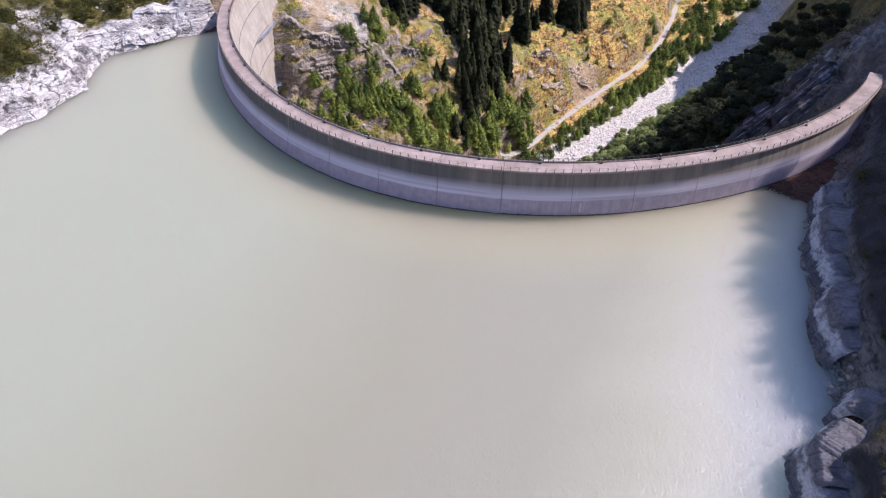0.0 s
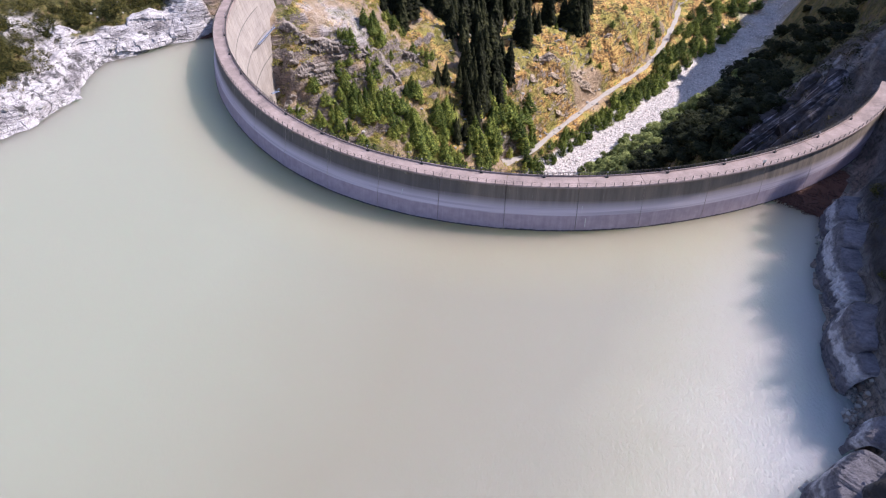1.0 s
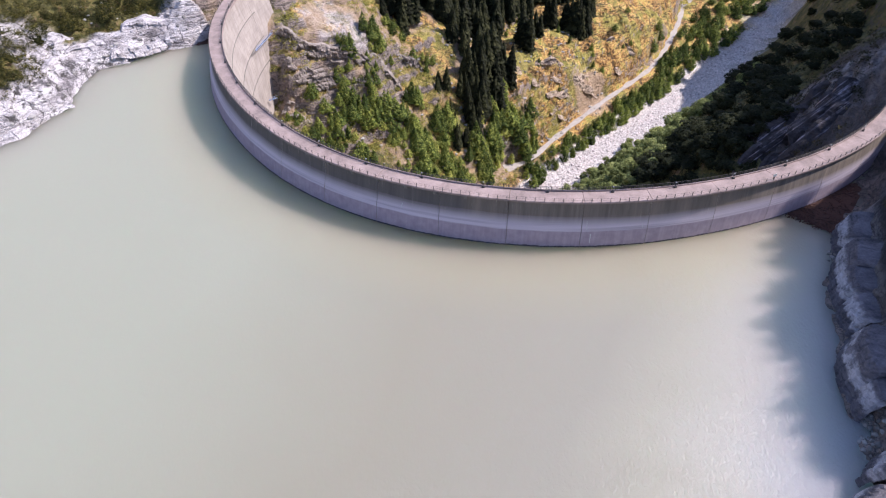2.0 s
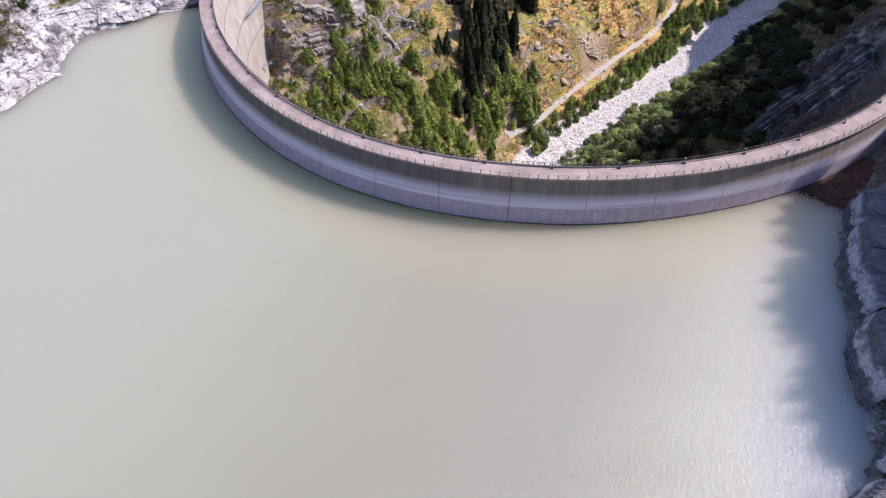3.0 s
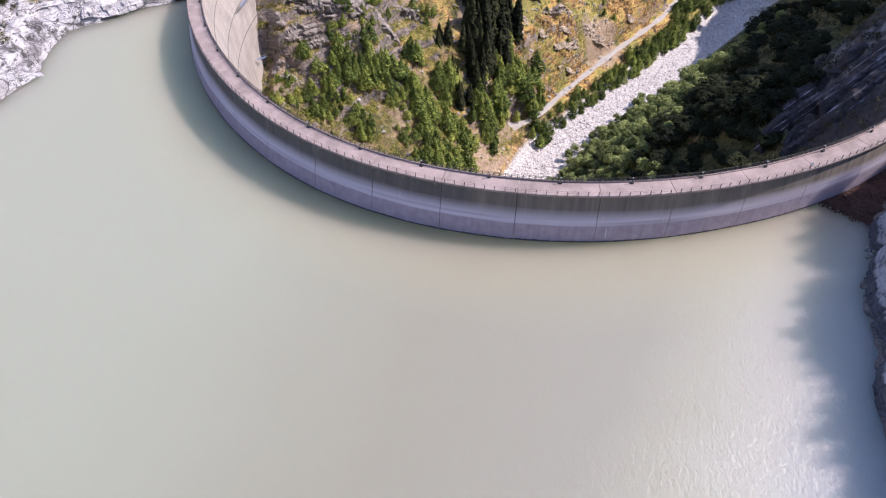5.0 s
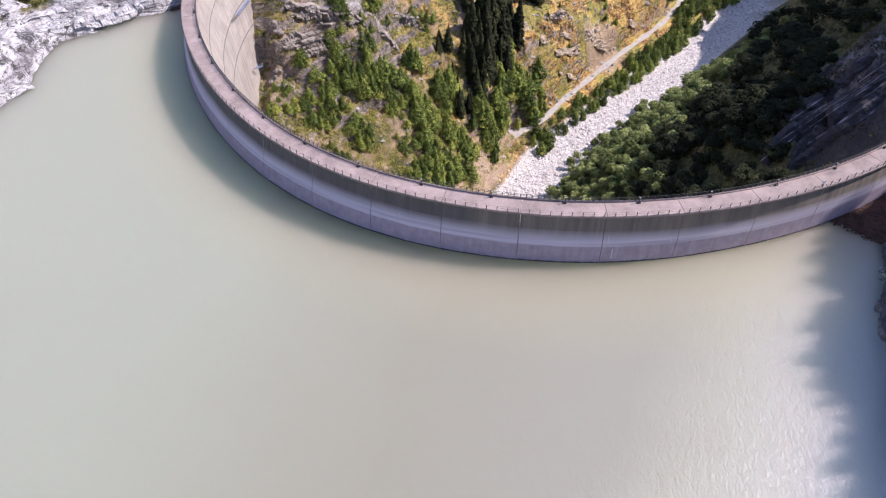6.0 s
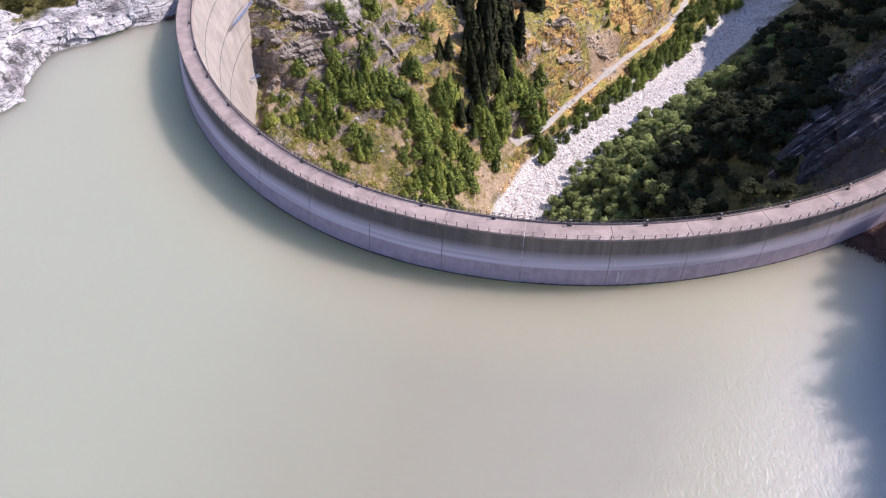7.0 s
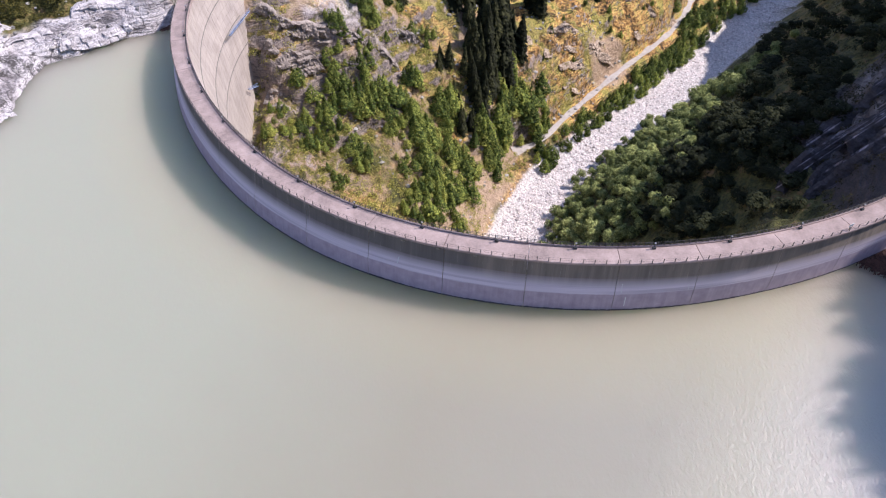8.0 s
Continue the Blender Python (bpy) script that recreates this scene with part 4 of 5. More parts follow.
stair((-65.8, 235.6, -4.4), (-63.5, 253.6, -5.6), 0.45)
stair((-65.3, 238.5, -25.5), (-63.0, 241.5, -26.0), 0.7)


# ---- rock outcrops and shore slabs ----
def chance(*k):
    """A repeatable value in 0..1 for whole-number arrays."""
    n = sum((np.asarray(v).astype(np.int64) * p for v, p in zip(k, (374761393, 668265263, 2246822519)))) & 0xFFFFFFFF
    n = ((n ^ (n >> 13)) * 1274126177) & 0xFFFFFFFF
    n = ((n ^ (n >> 16)) * 2246822519) & 0xFFFFFFFF
    return ((n ^ (n >> 15)) & 0xFFFFF) / 1048575.0


def crag(path, high, seed, material, label, bed=0.9, joint=1.7, proud=1.1, lean=0.35, dip=0.0, shelf=2.6, name="rock_outcrop", fine=0.32):
    """A bedded cliff along a path: layers of jointed blocks that stand out or fall back, with a shelf on top that runs into the slope."""
    pts = [np.array(p, float) for p in path]
    dense = []
    for a, b in zip(pts[:-1], pts[1:]):
        n = max(2, int(np.hypot(*(b - a)) / fine))
        dense += [a + (b - a) * i / n for i in range(n)]
    dense = np.array(dense + [pts[-1]])
    for _ in range(8):
        dense[1:-1] = (dense[:-2] + dense[1:-1] + dense[2:]) / 3
    way = np.gradient(dense, axis=0)
    way /= np.hypot(way[:, 0], way[:, 1])[:, None]
    back = np.stack([-way[:, 1], way[:, 0]], -1)
    u = np.r_[0, np.cumsum(np.hypot(*np.diff(dense, axis=0).T))]
    base = look_up("z", dense[:, 0], dense[:, 1])
    for _ in range(12):
        base[1:-1] = (base[:-2] + base[1:-1] + base[2:]) / 3
    ends = np.clip(np.minimum(u, u[-1] - u) / 3.5, 0, 1) ** 0.6
    tall = high * ends * (0.8 + 0.35 * grain(u * 0.22, seed * 1.7, 0, 3))
    face, top = max(6, int(high / 0.26)), 8
    v = np.r_[np.linspace(0, 1, face), np.full(top, 1.0)]
    run = np.r_[np.zeros(face), np.linspace(0.15, 1, top)]
    U, V = np.meshgrid(u, v, indexing="ij")
    R = np.broadcast_to(run, U.shape)
    z = base[:, None] - 1.2 + (tall[:, None] + 1.2) * V
    level = (z + dip * U + 0.8 * grain(U * 0.15, z * 0.1, seed, 7)) / bed
    layer = np.floor(level + 0.35 * grain(level * 0.7, 0.5, seed, 9))
    span = joint * (0.5 + 1.3 * chance(layer, np.full_like(layer, seed)))
    piece = (U + 5 * chance(layer, layer * 0 + 3) + 0.15 * z) / span
    col = np.floor(piece)
    out = proud * (chance(layer, col, col * 0 + seed) - 0.5) + 0.8 * proud * (chance(layer, layer * 0 + seed + 5) - 0.5)
    edge = np.minimum(piece - col, 1 - piece + col) * span
    out = out - 0.5 * proud * np.clip(1 - edge / 0.16, 0, 1) + 0.5 * fbm(U * 0.5, z * 0.5, seed, 13, 4) + 1.6 * grain(U * 0.11, z * 0.12, seed, 15)
    inset = lean * (z - base[:, None]) - out * (1 - 0.6 * R) + shelf * R
    x = dense[:, None, 0] + back[:, None, 0] * inset
    y = dense[:, None, 1] + back[:, None, 1] * inset
    z = z + 0.35 * R * fbm(x * 0.4, y * 0.4, 0, seed, 3) - 0.10 * shelf * R ** 3 + 0.12 * grain(x * 1.3, y * 1.3, z * 1.3, 21)
    sink = look_up("z", x, y)
    z = np.where(R > 0.8, np.minimum(z, np.maximum(sink - 0.6, z - 3.0)), z)
    nu, nv = U.shape
    i = np.arange(nu * nv).reshape(nu, nv)
    quads = np.stack([i[:-1, :-1], i[1:, :-1], i[1:, 1:], i[:-1, 1:]], -1).reshape(-1, 4)
    c = np.array((dense[len(dense) // 2][0], dense[len(dense) // 2][1], float(base.min())))
    me = soup(name, np.stack([x, y, z], -1).reshape(-1, 3) - c, quads, material)
    ob = new(name, me)
    ob.matrix_world = Matrix.Translation(tuple(c))
    return tagged(ob, label, "rock", "rock outcrops")


CLIFF_LABEL = "cracked layered grey-brown rock ledge on the slope"
for n, (path, high, deep) in enumerate((
        (((-64, 254.5), (-61, 254.6), (-54.4, 255.1), (-49.7, 258), (-41.6, 259.9), (-34.4, 264), (-30, 268)), 4.6, 3.2),
        (((-63, 247.4), (-60.2, 247.6), (-56.9, 246.5), (-52, 248.6), (-47, 251.6), (-42.2, 254.2)), 7.0, 2.8),
        (((-49, 251), (-42.2, 254.3), (-37.7, 256.6), (-31.3, 258.2), (-27, 261)), 3.0, 2.4),
        (((-62.5, 241.8), (-57, 242), (-52, 243.6), (-46, 245)), 3.2, 2.2),
        (((-60, 236.5), (-54, 238), (-49, 238.5)), 2.4, 2.0),
        (((-30, 271), (-26, 272.5), (-20.9, 270.8), (-17, 271)), 3.4, 2.4),
        (((-20, 283), (-13, 284), (-7, 287)), 3.6, 2.4))):
    crag(path, high, 11 + n, CLIFF, CLIFF_LABEL, 0.85 + 0.25 * (n % 3), 1.3 + 0.5 * (n % 2), 1.7, 0.14, 0.12 - 0.05 * n, deep)
for n, (path, high) in enumerate((
        (((98, 366), (100.6, 367), (113.6, 379.5), (128, 395.5), (131, 400)), 3.6), (((66, 337), (69, 338.6), (78.2, 344.7), (87.9, 351.6)), 4.4),
        (((73, 344), (81, 350), (88, 357)), 3.0), (((94, 376), (96.5, 376.5), (105.2, 380), (113.5, 382)), 3.2), (((48, 334), (51, 335), (60.4, 338.4), (64, 340)), 2.6),
        (((33, 313), (35.2, 314), (39, 321), (42.3, 328)), 3.6), (((45, 322), (47.6, 323.4), (61.8, 334.4)), 2.2), (((53, 324), (55.3, 324.4), (66, 333)), 2.0),
        (((55, 319), (56.6, 319.8), (68.1, 332)), 1.7), (((60, 322), (61.2, 322.5), (71.4, 331.5)), 1.6))):
    crag(path, high, 31 + n, TAWNY, "broken tawny rock ledge in the dry grass", 0.75, 1.6, 1.0, 0.5, 0.1 * (n % 3 - 1), 2.4)
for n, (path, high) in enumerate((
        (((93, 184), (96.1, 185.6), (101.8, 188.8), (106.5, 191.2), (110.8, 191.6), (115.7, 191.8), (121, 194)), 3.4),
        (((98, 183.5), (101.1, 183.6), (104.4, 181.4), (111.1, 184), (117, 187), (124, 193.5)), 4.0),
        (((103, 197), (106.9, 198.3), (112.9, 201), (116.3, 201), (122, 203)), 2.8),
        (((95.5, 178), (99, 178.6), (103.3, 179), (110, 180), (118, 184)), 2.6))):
    crag(path, high, 51 + n, SHADED_CRAG, "streaked crag on the wooded slope, its shade painted in purple-grey", 0.7, 4.5, 1.1, 0.9, -0.45, 2.2)
for n, (path, high) in enumerate((
        (((-128, 160), (-122.5, 168), (-117, 175), (-113.5, 183), (-111.5, 190)), 2.6), (((-127, 172), (-121.5, 179), (-119, 188)), 2.4),
        (((-114.8, 196), (-117.5, 204), (-116, 213), (-108, 220.5)), 3.4), (((-121, 202), (-123, 211), (-118, 219)), 2.6),
        (((-108, 217.6), (-101, 222), (-93.5, 228), (-87.5, 233)), 2.2), (((-106, 226), (-99, 230), (-92, 235.5)), 3.0))):
    crag(path, high, 71 + n, PALE_ROCK, "bleached pale rock ledge on the lake shore", 1.3, 3.4, 1.1, 0.75, 0.15 * (n % 3 - 1), 3.0)
SLABS = (((88.2, 128.5), (85.0, 121.5)), ((84.0, 118.5), (80.5, 112.8)), ((79.8, 111.2), (78.2, 105.6)), ((77.6, 103.4), (76.8, 98.0)), ((75.6, 95.4), (72.8, 91.6)),
         ((72.2, 90.6), (70.6, 84.6)), ((70.5, 83.8), (70.2, 79.4)), ((69.2, 71.0), (65.8, 67.6)), ((62.6, 64.2), (57.0, 60.4)), ((55.6, 58.8), (54.2, 53.4)), ((54, 52), (52, 44)))
def shore_slab(a, b, high, deep, seed):
    """A worn bedrock slab: a rounded, cracked mass leaning back into the bank."""
    a, b = Vector((*a, 0)), Vector((*b, 0))
    way, mid, long = (b - a).normalized(), (a + b) / 2, (b - a).length + 2.4
    back = Vector((-way.y, way.x, 0))
    nu, nv = max(14, int(long / 0.35)), 26
    verts, faces = [], []
    for i in range(nu + 1):
        u = i / nu
        ends = 1 - abs(2 * u - 1) ** 9
        for j in range(nv + 1):
            v = j / nv
            # up the leaning front, over the shoulder, back into the bank
            rise = min(1, v / 0.7)
            out = 2.6 * rise ** 1.7 + deep * max(0, (v - 0.7) / 0.3)
            z = -1.5 + (high + 1.5) * (1 - (1 - rise) ** 1.35) + 0.8 * max(0, (v - 0.7) / 0.3)
            p = a - way * 1.2 + way * long * u + back * out
            n1 = noise.noise((p.x * 0.18 + seed, p.y * 0.18, z * 0.12)) * 0.8 + noise.noise((p.x * 0.9, p.y * 0.9 + seed, z * 0.9)) * 0.16
            along = (u * long + 0.22 * z + 0.9 * noise.noise((seed, p.x * 0.1, z * 0.2))) / (1.5 + (seed * 1.7) % 1.6)
            crack = abs(along % 1 - 0.5)
            step = 0.5 * noise.noise((math.floor(along) * 3.1 + seed, seed, 0.5))
            layer = abs(((z + 0.5 * n1) / 2.9 + seed) % 1 - 0.5)
            dent = 0.4 * max(0, 1 - crack / 0.10) + 0.22 * max(0, 1 - layer / 0.08)
            p += back * (1.0 * (1 - ends) + 0.55 * n1 + dent + step)
            verts.append((p.x - mid.x, p.y - mid.y, z * (0.88 + 0.12 * ends) + 0.3 * n1 - 0.3 * dent))
    for i in range(nu):
        for j in range(nv):
            k = i * (nv + 1) + j
            faces.append((k, k + nv + 1, k + nv + 2, k + 1))
    ob = new("shore_slab", mesh_of("shore_slab", verts, faces, False))
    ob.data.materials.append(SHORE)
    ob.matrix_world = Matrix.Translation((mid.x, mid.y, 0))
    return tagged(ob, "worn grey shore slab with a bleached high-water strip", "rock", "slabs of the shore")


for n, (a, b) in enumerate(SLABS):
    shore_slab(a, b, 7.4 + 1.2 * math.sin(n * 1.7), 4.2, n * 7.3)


# ---- trees ----
rng = random.Random(7)


def crown_mesh(name, faces, verts, material):
    me = mesh_of(name, verts, faces)
    me.materials.append(material)
    return me


def conifer_parts(height, spread, whorls, sprays, seed):
    rnd = random.Random(seed)
    verts, faces = [], []
    for w in range(whorls):
        t = w / (whorls - 1)
        z = height * (0.08 + 0.92 * t**0.92)
        reach = spread * (1 - t) ** 0.85 * rnd.uniform(0.78, 1.12) + 0.12
        n = max(4, round(sprays * (1 - 0.5 * t)))
        off = rnd.uniform(0, 6.3)
        for i in range(n):
            if rnd.random() < 0.10:
                continue
            a = off + 6.2832 * i / n + rnd.uniform(-0.25, 0.25)
            r = reach * rnd.uniform(0.6, 1.15)
            drop = r * rnd.uniform(0.3, 0.75)
            ca, sa = math.cos(a), math.sin(a)
            half = r * rnd.uniform(0.20, 0.32) + 0.08
            lift = 0.10 * r
            p = lambda d, s, h: (ca * d - sa * s, sa * d + ca * s, z + h)
            k = len(verts)
            verts += [p(0.02, 0, lift), p(r * 0.55, half, -drop * 0.75), p(r, 0, -drop), p(r * 0.55, -half, -drop * 0.75), p(r * 0.5, 0, lift * 0.3 - drop * 0.2),
                      p(r * 0.9, half * 0.8, -drop * 1.15), p(r * 0.9, -half * 0.8, -drop * 1.15)]
            faces += [(k, k + 1, k + 4), (k, k + 4, k + 3), (k + 1, k + 5, k + 4), (k + 4, k + 6, k + 3), (k + 4, k + 5, k + 2), (k + 4, k + 2, k + 6)]
    k = len(verts)
    verts += [(0.1, 0, height * 0.95), (-0.06, 0.09, height * 0.95), (-0.06, -0.09, height * 0.95), (0, 0, height * 1.04)]
    faces += [(k, k + 1, k + 3), (k + 1, k + 2, k + 3), (k + 2, k, k + 3)]
    return verts, faces


def trunk_mesh(height, thick, limbs=0, seed=0):
    rnd = random.Random(seed)
    bm = bmesh.new()
    bar(bm, (0, 0, -1.2), (0, 0, height), thick, 7, thick * 0.25)
    for i in range(limbs):
        a, z = 6.28 * i / max(1, limbs) + rnd.uniform(-0.4, 0.4), height * rnd.uniform(0.35, 0.7)
        bar(bm, (0, 0, z), (math.cos(a) * height * 0.3, math.sin(a) * height * 0.3, z + height * 0.25), thick * 0.4, 5, thick * 0.1)
    me = bpy.data.meshes.new("trunk")
    bm.to_mesh(me)
    bm.free()
    me.materials.append(BARK)
    return me


def broadleaf_parts(height, spread, lumps, leaves, size, seed, slim=False):
    rnd = random.Random(seed)
    verts, faces = [], []
    blobs = [(Vector((0, 0, height * 0.72)), spread * 0.62)]
    for i in range(lumps):
        a = 6.28 * i / lumps + rnd.uniform(-0.5, 0.5)
        d = spread * rnd.uniform(0.35, 0.62) * (1.1 - 0.7 * i / lumps if slim else 1.0)
        blobs.append((Vector((d * math.cos(a), d * math.sin(a), height * (0.22 + 0.66 * i / lumps if slim else rnd.uniform(0.42, 0.78)))), spread * rnd.uniform(0.34, 0.52)))
    for c, r in blobs:
        for _ in range(leaves):
            v = Vector((rnd.gauss(0, 1), rnd.gauss(0, 1), rnd.gauss(0.35, 1))).normalized()
            p = c + v * r * rnd.uniform(0.84, 1.06)
            t = (v + Vector((rnd.uniform(-0.4, 0.4), rnd.uniform(-0.4, 0.4), rnd.uniform(-0.2, 0.5)))).normalized()
            side = t.cross(Vector((rnd.uniform(-1, 1), rnd.uniform(-1, 1), rnd.uniform(-1, 1)))).normalized()
            other = t.cross(side)
            s = size * rnd.uniform(0.6, 1.3)
            k = len(verts)
            verts += [p - side * s, p - other * s * 0.7 - t * 0.25 * s, p + side * s, p + other * s * 0.7 - t * 0.25 * s, p + t * 0.2 * s]
            faces += [(k, k + 1, k + 4), (k + 1, k + 2, k + 4), (k + 2, k + 3, k + 4), (k + 3, k, k + 4)]
    return [tuple(v) for v in verts], faces


def plume_parts(height, spread, leaves, size, seed, taper=0.7, bare=0.08):
    """A dense pointed crown of many small leaf clumps, with lobes and dents."""
    rnd = random.Random(seed)
    verts, faces = [], []
    for i in range(leaves):
        t = 1 - (1 - rnd.random()) ** 0.62 if i % 9 else rnd.random()
        a = rnd.uniform(0, 6.2832)
        out = Vector((math.cos(a), math.sin(a), 0))
        lobe = noise.noise((out.x * 1.5 + seed, out.y * 1.5, t * height * 0.55)) + 0.5 * noise.noise((out.x * 3 + seed, out.y * 3, t * height * 1.2))
        r = spread * (1 - t) ** taper * min(1, 0.5 + t / 0.25) * (1 + 0.75 * lobe) * rnd.uniform(0.86, 1.06)
        p = out * r + Vector((0.25 * spread * noise.noise((seed, t * 2, 1)), 0.25 * spread * noise.noise((seed, t * 2, 9)), height * (bare + (1 - bare) * t)))
        n = (out + Vector((rnd.uniform(-0.35, 0.35), rnd.uniform(-0.35, 0.35), 0.4 + rnd.uniform(-0.4, 0.5)))).normalized()
        side = n.cross(Vector((rnd.uniform(-1, 1), rnd.uniform(-1, 1), rnd.uniform(-1, 1)))).normalized()
        other = n.cross(side)
        q = size * rnd.uniform(0.55, 1.35) * (0.55 + 0.6 * (1 - t))
        k = len(verts)
        verts += [p - side * q, p - other * q * 0.7 - n * 0.3 * q, p + side * q, p + other * q * 0.7 - n * 0.3 * q, p + n * 0.25 * q]
        faces += [(k, k + 1, k + 4), (k + 1, k + 2, k + 4), (k + 2, k + 3, k + 4), (k + 3, k, k + 4)]
    return [tuple(v) for v in verts], faces


def tree_model(name, crown_verts, crown_faces, leaf, trunk, label, group):
    ob = tagged(empty(name), label, "tree", group)
    hang("trunk", trunk, None, ob)
    hang("crown", crown_mesh("crown", crown_faces, crown_verts, leaf), None, ob)
    return ob


class Wood:
    """Copies of a few models of one kind of tree; the first copies of each model are the models themselves."""

    def __init__(self, models, base):
        self.models, self.base, self.used, self.spots = models, base, set(), []

    def plant(self, x, y, height, wide=1.0):
        k = rng.randrange(len(self.models))
        s = height / self.base
        m = pose(x, y, ground_z(x, y) - 0.25, rng.uniform(-3, 3), rng.uniform(-3, 3), rng.uniform(0, 360)) @ Matrix.Diagonal((s * wide, s * wide, s, 1))
        if k in self.used:
            copy_thing(self.models[k], m)
        else:
            self.models[k].matrix_basis = m
            self.used.add(k)
        self.spots.append((x, y))

    def free(self, x, y, gap):
        return all((x - a) ** 2 + (y - b) ** 2 > gap * gap for a, b in self.spots)

    def group(self, x, y, spread, count, height, gap=1.6, wide=1.0):
        for _ in range(count):
            for _ in range(12):
                px, py = x + rng.gauss(0, spread * 0.55), y + rng.gauss(0, spread * 0.55)
                if self.free(px, py, gap):
                    self.plant(px, py, height * rng.uniform(0.7, 1.2), wide * rng.uniform(0.85, 1.2))
                    break


tall = Wood([tree_model("spruce", *conifer_parts(20, 3.7 + 0.35 * i, 36, 16, 11 + i), SPRUCE, trunk_mesh(19, 0.28, 0, i), "tall dark spruce on the grassy valley side", "tall spruces")
             for i in range(4)], 20)
young = Wood([tree_model("young_conifer", *plume_parts(9, 1.65 + 0.2 * i, 720, 0.34, 31 + i, 0.8), YOUNG, trunk_mesh(8.5, 0.13, 0, i), "young green conifer on the rocky slope", "young conifers")
              for i in range(5)], 9)
alder = Wood([tree_model("alder_tree", *broadleaf_parts(7.5, 2.9, 8 + i, 95, 0.30, 51 + i), LEAF, trunk_mesh(5.5, 0.14, 4, i), "round green alder on the river bank", "alders by the river")
              for i in range(5)], 7.5)
birch = Wood([tree_model("birch", *plume_parts(8, 1.45 + 0.2 * i, 700, 0.31, 91 + i, 0.5, 0.08), GREEN, trunk_mesh(6.5, 0.11, 4, i), "slender light green birch on the rocky slope", "birches on the slope")
              for i in range(5)], 8)
shade = Wood([tree_model("hillside_tree", *broadleaf_parts(7.5, 2.7, 7 + i, 60, 0.34, 71 + i), SHADED_LEAF, trunk_mesh(5.5, 0.15, 4, i), "dark green bushy tree on the shaded slope", "trees of the shaded slope")
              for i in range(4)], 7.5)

bank = Wood([tree_model("bank_tree", *plume_parts(8, 1.6 + 0.2 * i, 680, 0.32, 131 + i, 0.6, 0.06), YOUNG, trunk_mesh(6.5, 0.11, 4, i), "dense green tree on the river bank", "trees of the river bank")
             for i in range(4)], 8)

shrub = Wood([tree_model("bank_shrub", *plume_parts(6, 1.7 + 0.25 * i, 560, 0.27, 151 + i, 0.45, 0.04), HEDGE, trunk_mesh(4.5, 0.09, 4, i), "dense olive-green shrub above the lake shore", "shrubs above the shore")
              for i in range(4)], 6)

# tall spruces, in clumps down the left side of the valley
for x, y, spread, count, height in ((15, 285, 3.2, 5, 19), (20, 289, 2.5, 3, 19), (29, 311, 3.5, 6, 22), (22, 311, 4, 5, 22), (11, 311, 4, 3, 20), (26, 321, 4, 5, 22),
                                    (43, 347, 3.5, 3, 20), (50, 358, 4, 3, 19), (60, 374, 4, 3, 21), (79, 376, 3.5, 5, 24), (72, 377, 3, 3, 22), (21, 348, 6, 4, 22), (-4, 328, 6, 6, 20),
                                    (6, 320, 4, 4, 20), (-12, 322, 5, 5, 20), (28, 354, 5, 4, 22), (-20, 312, 7, 6, 19), (12, 338, 7, 5, 21), (84, 388, 3, 3, 22), (35, 365, 6, 5, 21), (15, 352, 6, 5, 20),
                                    (-5, 338, 6, 6, 20), (45, 372, 5, 4, 21), (55, 386, 5, 4, 21), (25, 372, 6, 5, 21), (5, 360, 7, 6, 20), (66, 394, 5, 3, 22), (-22, 325, 7, 6, 19),
                                    (14, 297, 3, 5, 18), (20, 302, 3.5, 6, 20), (17, 307, 3, 4, 20), (18, 328, 5, 5, 20),
                                    (4, 275, 3, 5, 11), (9, 270, 2.5, 5, 11), (-1, 285, 2.5, 4, 11), (15, 276, 2.5, 4, 12), (24, 296, 2.5, 4, 15), (10, 288, 2.5, 4, 15)):
    tall.group(x, y, spread, count, height, 2.6)
